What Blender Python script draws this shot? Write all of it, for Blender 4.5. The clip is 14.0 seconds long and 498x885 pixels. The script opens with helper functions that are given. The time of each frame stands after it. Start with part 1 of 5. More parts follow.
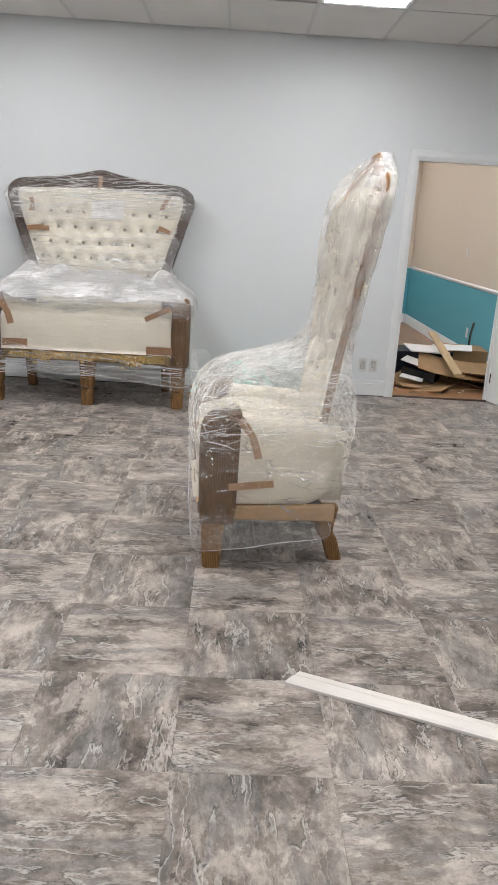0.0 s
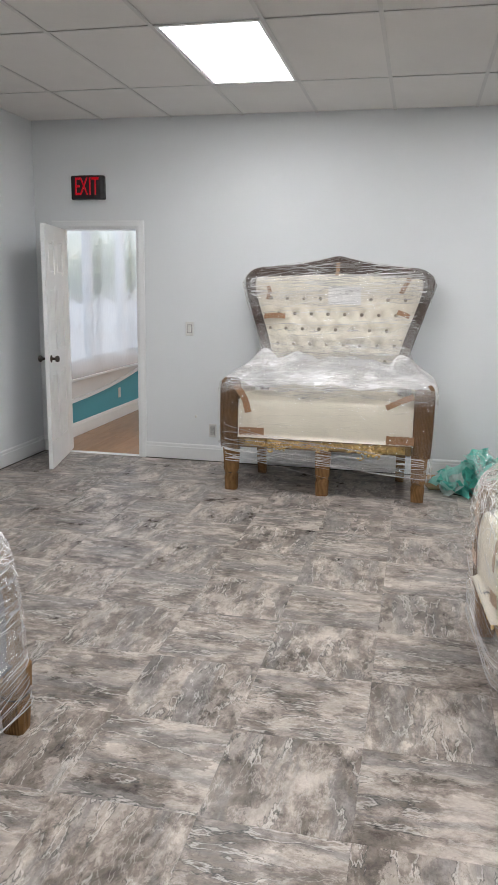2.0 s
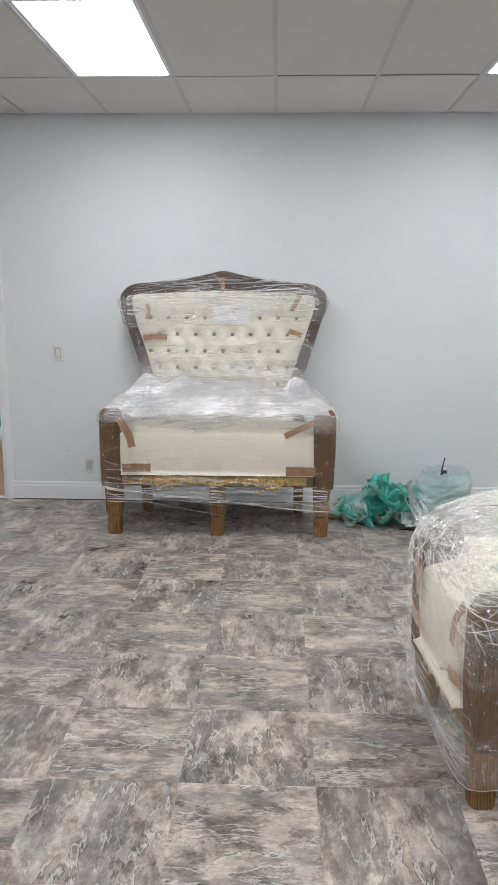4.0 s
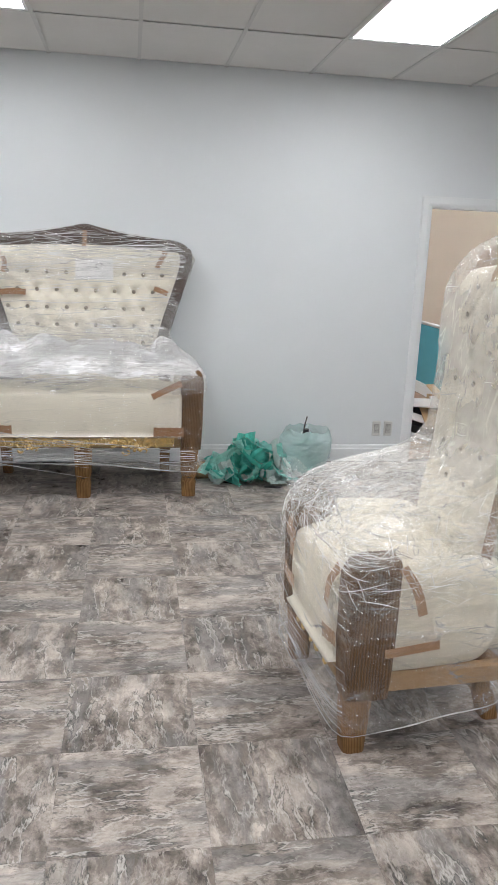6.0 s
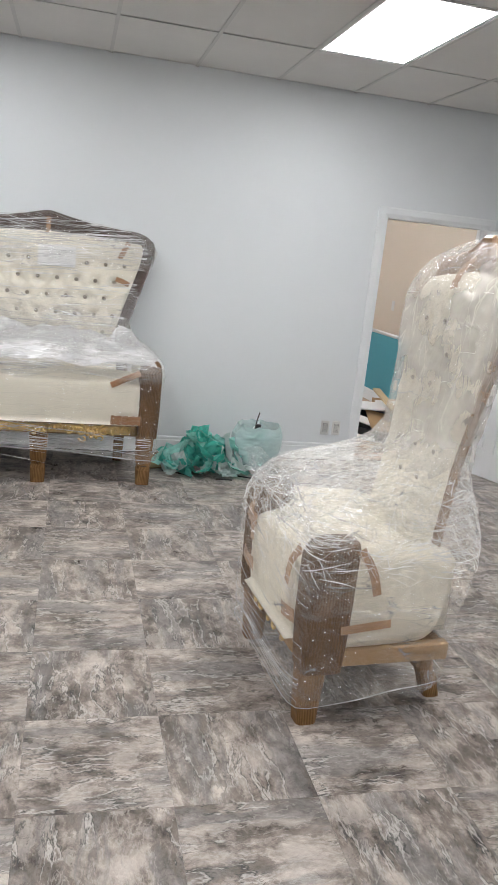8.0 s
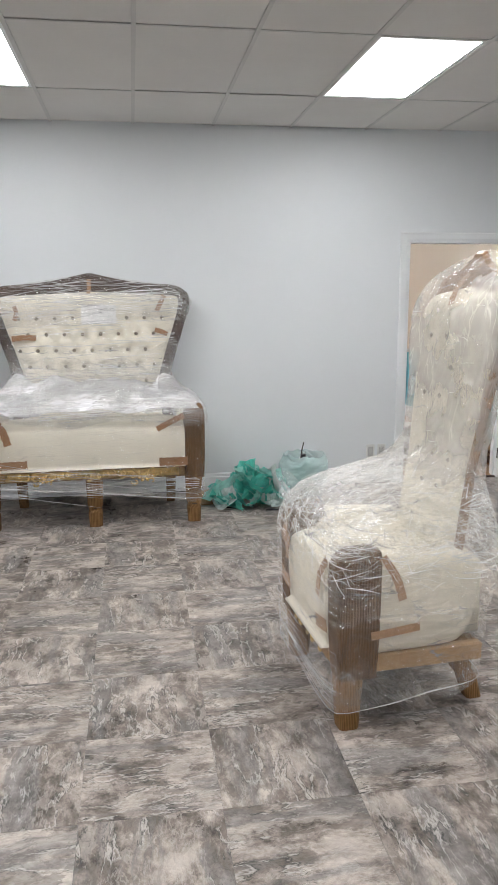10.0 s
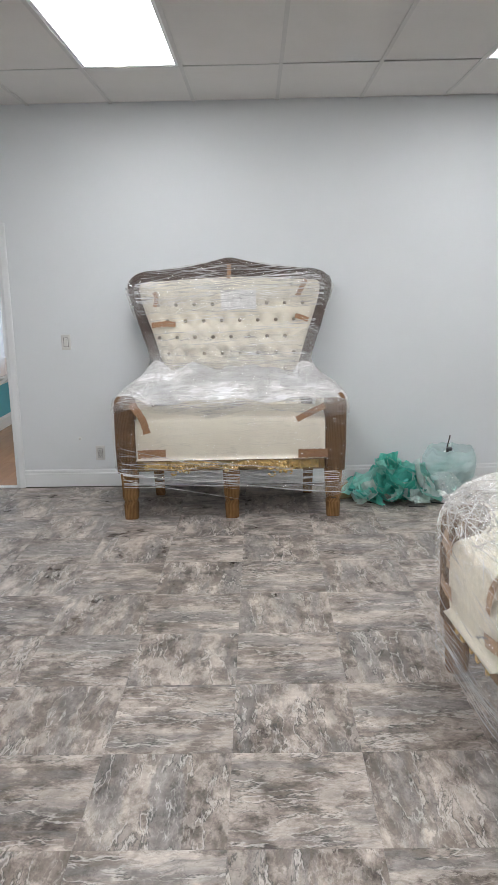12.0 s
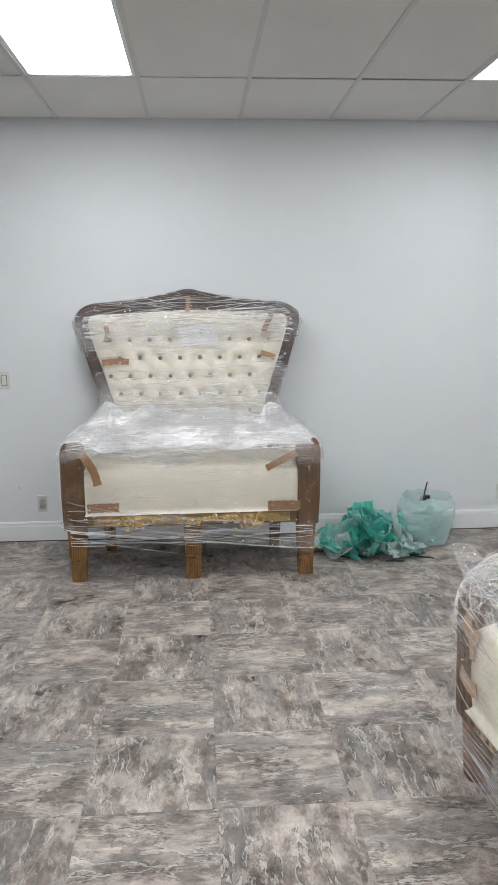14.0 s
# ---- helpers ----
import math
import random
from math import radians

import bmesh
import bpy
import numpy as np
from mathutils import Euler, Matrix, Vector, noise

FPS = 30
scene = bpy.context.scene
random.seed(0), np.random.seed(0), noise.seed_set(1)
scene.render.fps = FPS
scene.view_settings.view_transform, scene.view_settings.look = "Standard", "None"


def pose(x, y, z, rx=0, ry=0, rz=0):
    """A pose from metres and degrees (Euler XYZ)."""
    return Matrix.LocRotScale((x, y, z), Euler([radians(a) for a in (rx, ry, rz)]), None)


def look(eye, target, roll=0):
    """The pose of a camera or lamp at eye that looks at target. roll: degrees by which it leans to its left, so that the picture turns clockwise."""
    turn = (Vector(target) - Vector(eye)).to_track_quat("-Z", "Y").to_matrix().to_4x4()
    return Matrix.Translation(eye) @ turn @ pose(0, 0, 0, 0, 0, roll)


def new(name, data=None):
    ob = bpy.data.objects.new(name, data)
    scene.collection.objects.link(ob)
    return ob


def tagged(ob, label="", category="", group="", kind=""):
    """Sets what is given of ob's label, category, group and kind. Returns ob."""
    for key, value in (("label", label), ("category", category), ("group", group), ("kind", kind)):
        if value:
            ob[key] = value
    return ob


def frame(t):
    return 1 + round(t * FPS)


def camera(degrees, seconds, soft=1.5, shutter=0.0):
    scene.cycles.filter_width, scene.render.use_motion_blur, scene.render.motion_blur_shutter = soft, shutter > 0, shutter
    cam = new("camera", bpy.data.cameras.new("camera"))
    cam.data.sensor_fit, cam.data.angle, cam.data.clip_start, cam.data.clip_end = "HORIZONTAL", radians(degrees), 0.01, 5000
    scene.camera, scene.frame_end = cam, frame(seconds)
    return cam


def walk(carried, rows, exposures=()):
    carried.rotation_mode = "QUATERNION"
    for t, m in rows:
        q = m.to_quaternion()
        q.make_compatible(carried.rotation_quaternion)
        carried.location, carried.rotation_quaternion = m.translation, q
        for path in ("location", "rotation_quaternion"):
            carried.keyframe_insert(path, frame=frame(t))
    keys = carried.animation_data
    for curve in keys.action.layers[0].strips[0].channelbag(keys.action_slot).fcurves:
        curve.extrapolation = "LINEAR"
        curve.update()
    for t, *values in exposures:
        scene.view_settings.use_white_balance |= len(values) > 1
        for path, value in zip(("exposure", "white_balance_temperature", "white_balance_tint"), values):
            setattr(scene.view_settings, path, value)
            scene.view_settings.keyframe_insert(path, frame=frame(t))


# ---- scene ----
cam = camera(36.7, 14.0)
PATH = [
    (0, (0.112, 0.059, 1.496), (0.175, 1.973, 0.92), 3.5),
    (0.5, (0.056, 0.06, 1.55), (-0.103, 1.976, 1.002), 2.5),
    (1, (-0.092, 0.069, 1.578), (-0.374, 1.985, 1.08), 2.1),
    (1.5, (-0.268, 0.151, 1.562), (-0.628, 2.066, 1.11), 1.6),
    (2, (-0.352, 0.38, 1.545), (-0.774, 2.291, 1.136), 0.9),
    (2.5, (-0.462, 0.579, 1.575), (-0.915, 2.484, 1.169), 0.1),
    (3, (-0.581, 0.691, 1.598), (-0.853, 2.627, 1.174), 0.7),
    (3.5, (-0.624, 0.822, 1.595), (-0.784, 2.775, 1.195), 0.4),
    (4, (-0.595, 0.931, 1.595), (-0.669, 2.894, 1.216), 0.3),
    (6.3, (-0.686, 0.952, 1.65), (-0.364, 2.862, 1.15), 2.5),
    (6.5, (-0.695, 0.968, 1.64), (-0.397, 2.884, 1.149), 2.9),
    (7, (-0.799, 0.947, 1.634), (-0.523, 2.87, 1.157), 4.3),
    (7.5, (-0.822, 0.894, 1.612), (-0.45, 2.8, 1.132), 6.3),
    (7.7, (-0.823, 0.869, 1.616), (-0.375, 2.757, 1.131), 7.0),
    (9.8, (-0.661, 0.601, 1.626), (-0.296, 2.529, 1.239), -0.4),
    (10, (-0.681, 0.585, 1.63), (-0.387, 2.525, 1.239), -0.4),
    (10.5, (-0.842, 0.53, 1.633), (-0.682, 2.482, 1.226), -0.0),
    (11, (-0.902, 0.543, 1.619), (-0.84, 2.498, 1.205), -0.2),
    (11.5, (-0.845, 0.687, 1.632), (-0.848, 2.64, 1.2), -0.9),
    (12, (-0.793, 0.824, 1.636), (-0.822, 2.778, 1.207), -1.1),
    (12.5, (-0.862, 0.946, 1.63), (-0.883, 2.901, 1.207), -1.1),
    (13, (-1.008, 1.089, 1.66), (-0.967, 3.046, 1.252), -0.5),
    (13.5, (-0.982, 1.215, 1.628), (-0.888, 3.177, 1.253), 0.0),
    (14, (-0.946, 1.359, 1.663), (-0.813, 3.323, 1.307), -0.5),
]
walk(cam, [(t, look(eye, target, roll)) for t, eye, target, roll in PATH], [(0, 0.0, 6550, 11), (0.5, -0.08, 6550, 11), (1.5, -0.03, 6520, 11), (2.5, 0.04, 6500, 10), (4, 0.0, 6350, 10), (6.3, 0.0, 6400, 10), (7.7, 0.0, 6450, 10), (10, 0.0, 6450, 10), (12, 0.0, 6400, 10), (14, 0.02, 6300, 9)])

# ---- world and light ----
world = bpy.data.worlds.new("world")
scene.world = world
world.use_nodes = True
wn = world.node_tree
sky = wn.nodes.new("ShaderNodeTexSky")
sky.sky_type, sky.sun_disc = "NISHITA", False
sky.sun_elevation, sky.sun_rotation = radians(46), radians(104)
wn.links.new(sky.outputs[0], wn.nodes["Background"].inputs[0])
wn.nodes["Background"].inputs[1].default_value = 0.15
sun = new("sun", bpy.data.lights.new("sun", "SUN"))
sun.data.energy, sun.data.angle, sun.data.color = 4.5, radians(0.5), (1.0, 0.95, 0.88)
sun.matrix_world = look((12, -3, 13), (0, 0, 0))
PANEL_GLOW = 14.9
# added area lamp, out of view, standing in for skylight on the window's shade
sky_lamp = new("window_sky_fill", bpy.data.lights.new("window_sky_fill", "AREA"))
sky_lamp.data.shape, sky_lamp.data.size, sky_lamp.data.size_y, sky_lamp.data.energy = "RECTANGLE", 3.4, 2.4, 170.0
sky_lamp.data.color = (0.93, 0.97, 1.0)
sky_lamp.matrix_world = look((-6.0, 8.8, 4.3), (-3.65, 8.8, 1.6))


# ---- materials ----
class Nodes:
    """Short hand for building a node material."""

    def __init__(self, name):
        self.m = bpy.data.materials.new(name)
        self.m.use_nodes = True
        self.t = self.m.node_tree
        self.b = self.t.nodes["Principled BSDF"]
        self.out = self.t.nodes["Material Output"]

    def n(self, kind, **kw):
        node = self.t.nodes.new("ShaderNode" + kind)
        for key, value in kw.items():
            setattr(node, key, value)
        return node

    def put(self, sock, value):
        if isinstance(value, bpy.types.NodeSocket):
            self.t.links.new(value, sock)
        else:
            sock.default_value = value

    def coords(self, kind="Object", scale=(1, 1, 1), offset=None, rot=(0, 0, 0)):
        tc, mp = self.n("TexCoord"), self.n("Mapping")
        self.put(mp.inputs[0], tc.outputs[kind])
        mp.inputs["Scale"].default_value = scale
        mp.inputs["Rotation"].default_value = [radians(a) for a in rot]
        if offset is not None:
            self.put(mp.inputs["Location"], offset)
        return mp.outputs[0]

    def noise(self, vec, scale, detail=4.0, rough=0.55, distort=0.0):
        x = self.n("TexNoise")
        self.put(x.inputs["Vector"], vec)
        x.inputs["Scale"].default_value, x.inputs["Detail"].default_value = scale, detail
        x.inputs["Roughness"].default_value, x.inputs["Distortion"].default_value = rough, distort
        return x.outputs["Fac"]

    def ramp(self, fac, stops):
        r = self.n("ValToRGB")
        self.put(r.inputs[0], fac)
        el = r.color_ramp.elements
        while len(el) < len(stops):
            el.new(0.5)
        for e, (p, c) in zip(el, stops):
            e.position, e.color = p, (*c, 1) if len(c) == 3 else c
        return r.outputs[0]

    def mix(self, fac, a, b, blend="MIX"):
        x = self.n("Mix", data_type="RGBA", blend_type=blend)
        self.put(x.inputs[0], fac)
        self.put(x.inputs[6], a if isinstance(a, bpy.types.NodeSocket) else (*a, 1))
        self.put(x.inputs[7], b if isinstance(b, bpy.types.NodeSocket) else (*b, 1))
        return x.outputs[2]

    def math(self, op, a, b=0.0, clamp=False):
        x = self.n("Math", operation=op, use_clamp=clamp)
        self.put(x.inputs[0], a)
        self.put(x.inputs[1], b)
        return x.outputs[0]

    def bump(self, height, strength=0.3, distance=0.01, normal=None):
        x = self.n("Bump")
        self.put(x.inputs["Height"], height)
        x.inputs["Strength"].default_value, x.inputs["Distance"].default_value = strength, distance
        if normal:
            self.put(x.inputs["Normal"], normal)
        return x.outputs[0]

    def set(self, color=None, rough=None, metal=None, normal=None, spec=None):
        for key, value in (("Base Color", color), ("Roughness", rough), ("Metallic", metal), ("Normal", normal), ("Specular IOR Level", spec)):
            if value is not None:
                self.put(self.b.inputs[key], (*value, 1) if isinstance(value, tuple) and len(value) == 3 else value)
        return self.m


def grainy(name, color, var=0.08, rough=0.5, scale=6.0, bump=0.15, fine=90.0, metal=0.0, rvar=0.1):
    """A surface of one paint with blotches, fine grain and slight relief."""
    k = Nodes(name)
    v = k.coords()
    big, small = k.noise(v, scale, 5), k.noise(v, fine, 3)
    f = k.math("ADD", k.math("MULTIPLY", big, 0.7), k.math("MULTIPLY", small, 0.3))
    lo, hi = tuple(c * (1 - var) for c in color), tuple(min(1, c * (1 + var)) for c in color)
    col = k.ramp(f, ((0.3, lo), (0.7, hi)))
    r = k.math("ADD", k.math("MULTIPLY", big, 2 * rvar), rough - rvar)
    return k.set(col, r, metal, k.bump(small, bump, 0.002))


def wall_paint(name, color):
    k = Nodes(name)
    v = k.coords()
    blot = k.noise(v, 0.9, 5, 0.6)
    scuff = k.noise(k.coords(scale=(1, 1, 6)), 1.6, 6, 0.7, 0.6)
    col = k.mix(k.math("MULTIPLY", k.math("GREATER_THAN", scuff, 0.72), 0.05), k.ramp(blot, ((0.3, tuple(c * 0.97 for c in color)), (0.7, color))), tuple(c * 0.8 for c in color))
    peel = k.noise(v, 140, 2)
    return k.set(col, 0.55, None, k.bump(peel, 0.12, 0.002, k.bump(k.noise(v, 5, 3), 0.05, 0.01)), 0.35)


def floor_stone():
    """Vinyl tile with the print of a layered grey-brown stone; the layers run along the tile's own x."""
    k = Nodes("veined_vinyl")
    info = k.n("ObjectInfo")
    rnd = info.outputs["Random"]
    off = k.n("CombineXYZ")
    k.put(off.inputs[0], k.math("MULTIPLY", rnd, 37.0))
    k.put(off.inputs[1], k.math("MULTIPLY", rnd, 91.0))
    v = k.coords(offset=off.outputs[0])
    sep = k.n("SeparateXYZ")
    k.put(sep.inputs[0], v)

    def along(squeeze, sway, scale):
        c = k.n("CombineXYZ")
        k.put(c.inputs[0], k.math("MULTIPLY", sep.outputs[0], squeeze))
        k.put(c.inputs[1], k.math("ADD", sep.outputs[1], k.math("MULTIPLY", k.noise(v, scale, 5, 0.6), sway)))
        return c.outputs[0]

    bed, lay, hair = along(0.17, 0.10, 4.0), along(0.62, 0.05, 9.0), along(0.13, 0.03, 14.0)
    blot = k.noise(lay, 5.5, 9, 0.70, 0.25)
    cells = k.noise(lay, 17.0, 8, 0.72, 0.3)
    broad = k.noise(v, 2.4, 3, 0.5)
    tone = k.math("ADD", k.math("ADD", k.math("MULTIPLY", blot, 0.9), k.math("MULTIPLY", cells, 0.65)), k.math("MULTIPLY", broad, 0.45))
    tone = k.math("ADD", k.math("MULTIPLY", k.math("SUBTRACT", tone, 1.0), 1.9), 0.55)
    col = k.ramp(tone, ((0.10, (0.046, 0.040, 0.036)), (0.34, (0.148, 0.126, 0.110)), (0.52, (0.300, 0.256, 0.224)), (0.68, (0.450, 0.390, 0.345)), (0.88, (0.64, 0.575, 0.52))))
    # worn patches with ragged, crisp rims
    worn = k.noise(lay, 7.5, 9, 0.66, 0.2)
    col = k.mix(k.math("MULTIPLY", k.ramp(worn, ((0.535, (0, 0, 0)), (0.550, (1, 1, 1)))), 0.55), col, (0.170, 0.144, 0.124))
    col = k.mix(k.math("MULTIPLY", k.ramp(worn, ((0.435, (1, 1, 1)), (0.450, (0, 0, 0)))), 0.50), col, (0.50, 0.445, 0.40))
    # slate-grey beds along the layers, with soft and crisp sides
    slate = k.noise(bed, 6.5, 8, 0.66, 0.3)
    mask = k.ramp(slate, ((0.50, (0, 0, 0)), (0.57, (1, 1, 1)), (0.66, (1, 1, 1)), (0.672, (0.1, 0.1, 0.1))))
    slate_col = k.ramp(k.noise(lay, 19.0, 8, 0.72), ((0.32, (0.085, 0.080, 0.078)), (0.68, (0.33, 0.315, 0.305))))
    col = k.mix(k.math("MULTIPLY", mask, 0.62), col, slate_col)
    # hair-thin layering
    streak = k.noise(hair, 40.0, 6, 0.75)
    col = k.mix(0.16, col, k.ramp(streak, ((0.34, (0.26, 0.26, 0.26)), (0.66, (0.74, 0.74, 0.74)))), "OVERLAY")
    # cracks: pale vein with a dark lip
    where = k.ramp(k.noise(v, 4.0, 3), ((0.44, (0, 0, 0)), (0.51, (1, 1, 1))))

    def line(n, at, wide, on=where):
        return k.math("MULTIPLY", k.math("SUBTRACT", 1.0, k.math("MULTIPLY", k.math("ABSOLUTE", k.math("SUBTRACT", n, at)), 1 / wide), True), on)

    vein = k.noise(along(0.24, 0.04, 12.0), 11.0, 5, 0.60, 0.2)
    col = k.mix(k.math("MULTIPLY", line(vein, 0.455, 0.022), 0.62), col, (0.68, 0.645, 0.61))
    col = k.mix(k.math("MULTIPLY", line(vein, 0.480, 0.011), 0.72), col, (0.045, 0.055, 0.054))
    thread = k.noise(along(0.22, 0.04, 15.0), 24.0, 4, 0.6, 0.3)
    col = k.mix(k.math("MULTIPLY", line(thread, 0.5, 0.020, k.math("SUBTRACT", 1.0, where)), 0.40), col, (0.60, 0.56, 0.52))
    bedline = k.math("MULTIPLY", line(slate, 0.669, 0.009, 1.0), 0.8)
    col = k.mix(bedline, col, (0.60, 0.58, 0.57))
    crack = k.noise(v, 8.0, 7, 0.70, 0.3)
    col = k.mix(k.math("MULTIPLY", line(crack, 0.5, 0.010), 0.55), col, (0.08, 0.072, 0.068))
    fine = k.noise(v, 85, 5, 0.8)
    col = k.mix(0.15, col, k.ramp(fine, ((0.33, (0.28, 0.28, 0.28)), (0.67, (0.72, 0.72, 0.72)))), "OVERLAY")
    rough = k.math("ADD", k.math("MULTIPLY", blot, 0.20), 0.20)
    h = k.math("ADD", k.math("MULTIPLY", cells, 0.7), k.math("MULTIPLY", streak, 0.4))
    return k.set(col, rough, None, k.bump(h, 0.14, 0.003), 0.16)


def wood(name, a, b, axis="x", scale=1.0, rough=0.4, bump=0.1):
    k = Nodes(name)
    sc = {"x": (0.12, 1, 1), "y": (1, 0.12, 1), "z": (1, 1, 0.12)}[axis]
    info = k.n("ObjectInfo")
    off = k.n("CombineXYZ")
    for q in range(3):
        k.put(off.inputs[q], k.math("MULTIPLY", info.outputs["Random"], 11.0 + 7 * q))
    v = k.coords(scale=sc, offset=off.outputs[0])
    g = k.noise(v, 22 * scale, 6, 0.62, 0.4)
    w = k.noise(v, 4 * scale, 3)
    f = k.math("ADD", k.math("MULTIPLY", g, 0.65), k.math("MULTIPLY", w, 0.35))
    f = k.math("ADD", f, k.math("MULTIPLY", k.math("SUBTRACT", info.outputs["Random"], 0.5), 0.12))
    return k.set(k.ramp(f, ((0.32, a), (0.68, b))), rough, None, k.bump(g, bump, 0.002))


def corrugated(name, a, b, ribs=95.0):
    """Single-faced corrugated board with upright ribs, creased and scuffed."""
    k = Nodes(name)
    v = k.coords()
    sep = k.n("SeparateXYZ")
    k.put(sep.inputs[0], v)
    along = k.math("ADD", k.math("ADD", sep.outputs[0], sep.outputs[1]), k.math("MULTIPLY", k.noise(v, 3, 2), 0.03))
    rib = k.math("SINE", k.math("MULTIPLY", along, ribs * 6.2832))
    crease = k.noise(k.coords(scale=(1, 1, 0.5)), 14, 5, 0.6, 0.5)
    f = k.math("ADD", k.math("MULTIPLY", k.math("ADD", k.math("MULTIPLY", rib, 0.5), 0.5), 0.24), k.math("MULTIPLY", crease, 0.76))
    col = k.ramp(f, ((0.22, a), (0.75, b)))
    return k.set(col, 0.75, None, k.bump(crease, 0.35, 0.006, k.bump(rib, 0.35, 0.003)), 0.25)


def stretch_film(name, haze, streak_scale, tint=(0.96, 0.965, 0.97), crumple=1.0, folds=0.42, relief=0.016, shine_most=0.10, roll=(0, 12, 0), specks=0.5, finer=1.0):
    """Clear plastic wrap: mostly see-through, glossy on its wrinkles, with white painted along its folds for glints."""
    k = Nodes(name)
    v = k.coords(scale=streak_scale, rot=roll)
    w = k.coords(rot=(20, 35, 10))

    def creases(vec, scale, sway):
        n = k.n("TexNoise")
        k.put(n.inputs["Vector"], vec)
        n.inputs["Scale"].default_value, n.inputs["Detail"].default_value = scale * 0.5, 2.0
        add = k.n("MixRGB", blend_type="LINEAR_LIGHT")
        add.inputs[0].default_value = sway
        k.put(add.inputs[1], vec)
        k.put(add.inputs[2], n.outputs["Color"])
        vo = k.n("TexVoronoi", feature="DISTANCE_TO_EDGE")
        k.put(vo.inputs["Vector"], add.outputs[0])
        vo.inputs["Scale"].default_value = scale
        return vo.outputs["Distance"]

    a, b, c = creases(v, 7.0 * finer, 0.05), creases(w, 13.0 * finer, 0.03), creases(v, 21.0 * finer, 0.02)
    h = k.math("ADD", k.math("MULTIPLY", a, 1.6), k.math("ADD", k.math("MULTIPLY", b, 1.0), k.math("MULTIPLY", c, 0.6)))
    h = k.math("ADD", h, k.math("MULTIPLY", k.noise(w, 6.0, 4), 1.4))
    nrm = k.bump(h, crumple, relief)
    patch = k.math("MULTIPLY", k.math("SUBTRACT", k.noise(w, 3.4, 4), 0.42, True), 5.0, True)

    def line(d, wide):
        return k.math("SUBTRACT", 1.0, k.math("MULTIPLY", d, 1 / wide), True)

    some = k.ramp(k.noise(v, 9.0, 3), ((0.50, (0, 0, 0)), (0.58, (1, 1, 1))))
    other = k.ramp(k.noise(w, 14.0, 3), ((0.54, (0, 0, 0)), (0.62, (1, 1, 1))))
    # crease lines turn the veil white where highlights would run
    lines = k.math("ADD", k.math("MULTIPLY", line(a, 0.030), some), k.math("ADD", k.math("MULTIPLY", k.math("MULTIPLY", line(c, 0.050), some), 0.8), k.math("MULTIPLY", k.math("MULTIPLY", line(b, 0.030), other), specks)), True)
    opac = k.math("ADD", haze, k.math("ADD", k.math("MULTIPLY", k.math("MULTIPLY", lines, k.math("ADD", k.math("MULTIPLY", patch, 0.85), 0.15)), folds), k.math("MULTIPLY", patch, haze)), True)
    clear, gloss, sheet, veil = k.n("BsdfTransparent"), k.n("BsdfGlossy"), k.n("AddShader"), k.n("MixShader")
    clear.inputs[0].default_value = (0.958, 0.955, 0.948, 1)
    gloss.inputs["Roughness"].default_value = 0.12
    k.put(gloss.inputs["Normal"], nrm)
    fres = k.n("Fresnel")
    fres.inputs[0].default_value = 1.38
    k.put(fres.inputs["Normal"], nrm)
    shine = k.math("MINIMUM", k.math("MULTIPLY", fres.outputs[0], 1.0 + 4.0 * (shine_most - 0.1)), shine_most)
    k.put(gloss.inputs[0], k.mix(shine, (0.0, 0.0, 0.0), (1.0, 1.0, 1.0)))
    k.t.links.new(clear.outputs[0], sheet.inputs[0])
    k.t.links.new(gloss.outputs[0], sheet.inputs[1])
    k.put(veil.inputs[0], opac)
    plain, lit, milky = k.n("BsdfDiffuse"), k.n("BsdfTranslucent"), k.n("MixShader")
    plain.inputs[0].default_value = lit.inputs[0].default_value = (*tint, 1)
    milky.inputs[0].default_value = 0.15
    k.put(plain.inputs["Normal"], k.bump(h, 0.45 * crumple, relief * 0.5))
    k.t.links.new(plain.outputs[0], milky.inputs[1])
    k.t.links.new(lit.outputs[0], milky.inputs[2])
    k.t.links.new(sheet.outputs[0], veil.inputs[1])
    k.t.links.new(milky.outputs[0], veil.inputs[2])
    k.t.links.new(veil.outputs[0], k.out.inputs[0])
    return k.m


def clear_glass(name):
    k = Nodes(name)
    clear, gloss, sheet, rim = k.n("BsdfTransparent"), k.n("BsdfGlossy"), k.n("MixShader"), k.n("LayerWeight")
    gloss.inputs["Roughness"].default_value = 0.02
    k.put(sheet.inputs[0], k.math("ADD", k.math("MULTIPLY", k.math("POWER", rim.outputs["Facing"], 5.0), 0.9), 0.03))
    k.t.links.new(clear.outputs[0], sheet.inputs[1])
    k.t.links.new(gloss.outputs[0], sheet.inputs[2])
    k.t.links.new(sheet.outputs[0], k.out.inputs[0])
    return k.m


def sheer(name, color, clear_part, through_part):
    """Woven shade or thin plastic: part clear, part glowing through, part plain."""
    k = Nodes(name)
    clear, trans, m1, m2 = k.n("BsdfTransparent"), k.n("BsdfTranslucent"), k.n("MixShader"), k.n("MixShader")
    trans.inputs[0].default_value = (*color, 1)
    weave = k.noise(k.coords(scale=(1, 1, 0.1)), 90, 3)
    k.set(k.ramp(weave, ((0.3, tuple(c * 0.92 for c in color)), (0.7, color))), 0.6)
    m1.inputs[0].default_value = through_part
    k.t.links.new(k.b.outputs[0], m1.inputs[1])
    k.t.links.new(trans.outputs[0], m1.inputs[2])
    k.put(m2.inputs[0], k.math("ADD", k.math("MULTIPLY", weave, 0.1), clear_part - 0.05))
    k.t.links.new(m1.outputs[0], m2.inputs[1])
    k.t.links.new(clear.outputs[0], m2.inputs[2])
    k.t.links.new(m2.outputs[0], k.out.inputs[0])
    return k.m


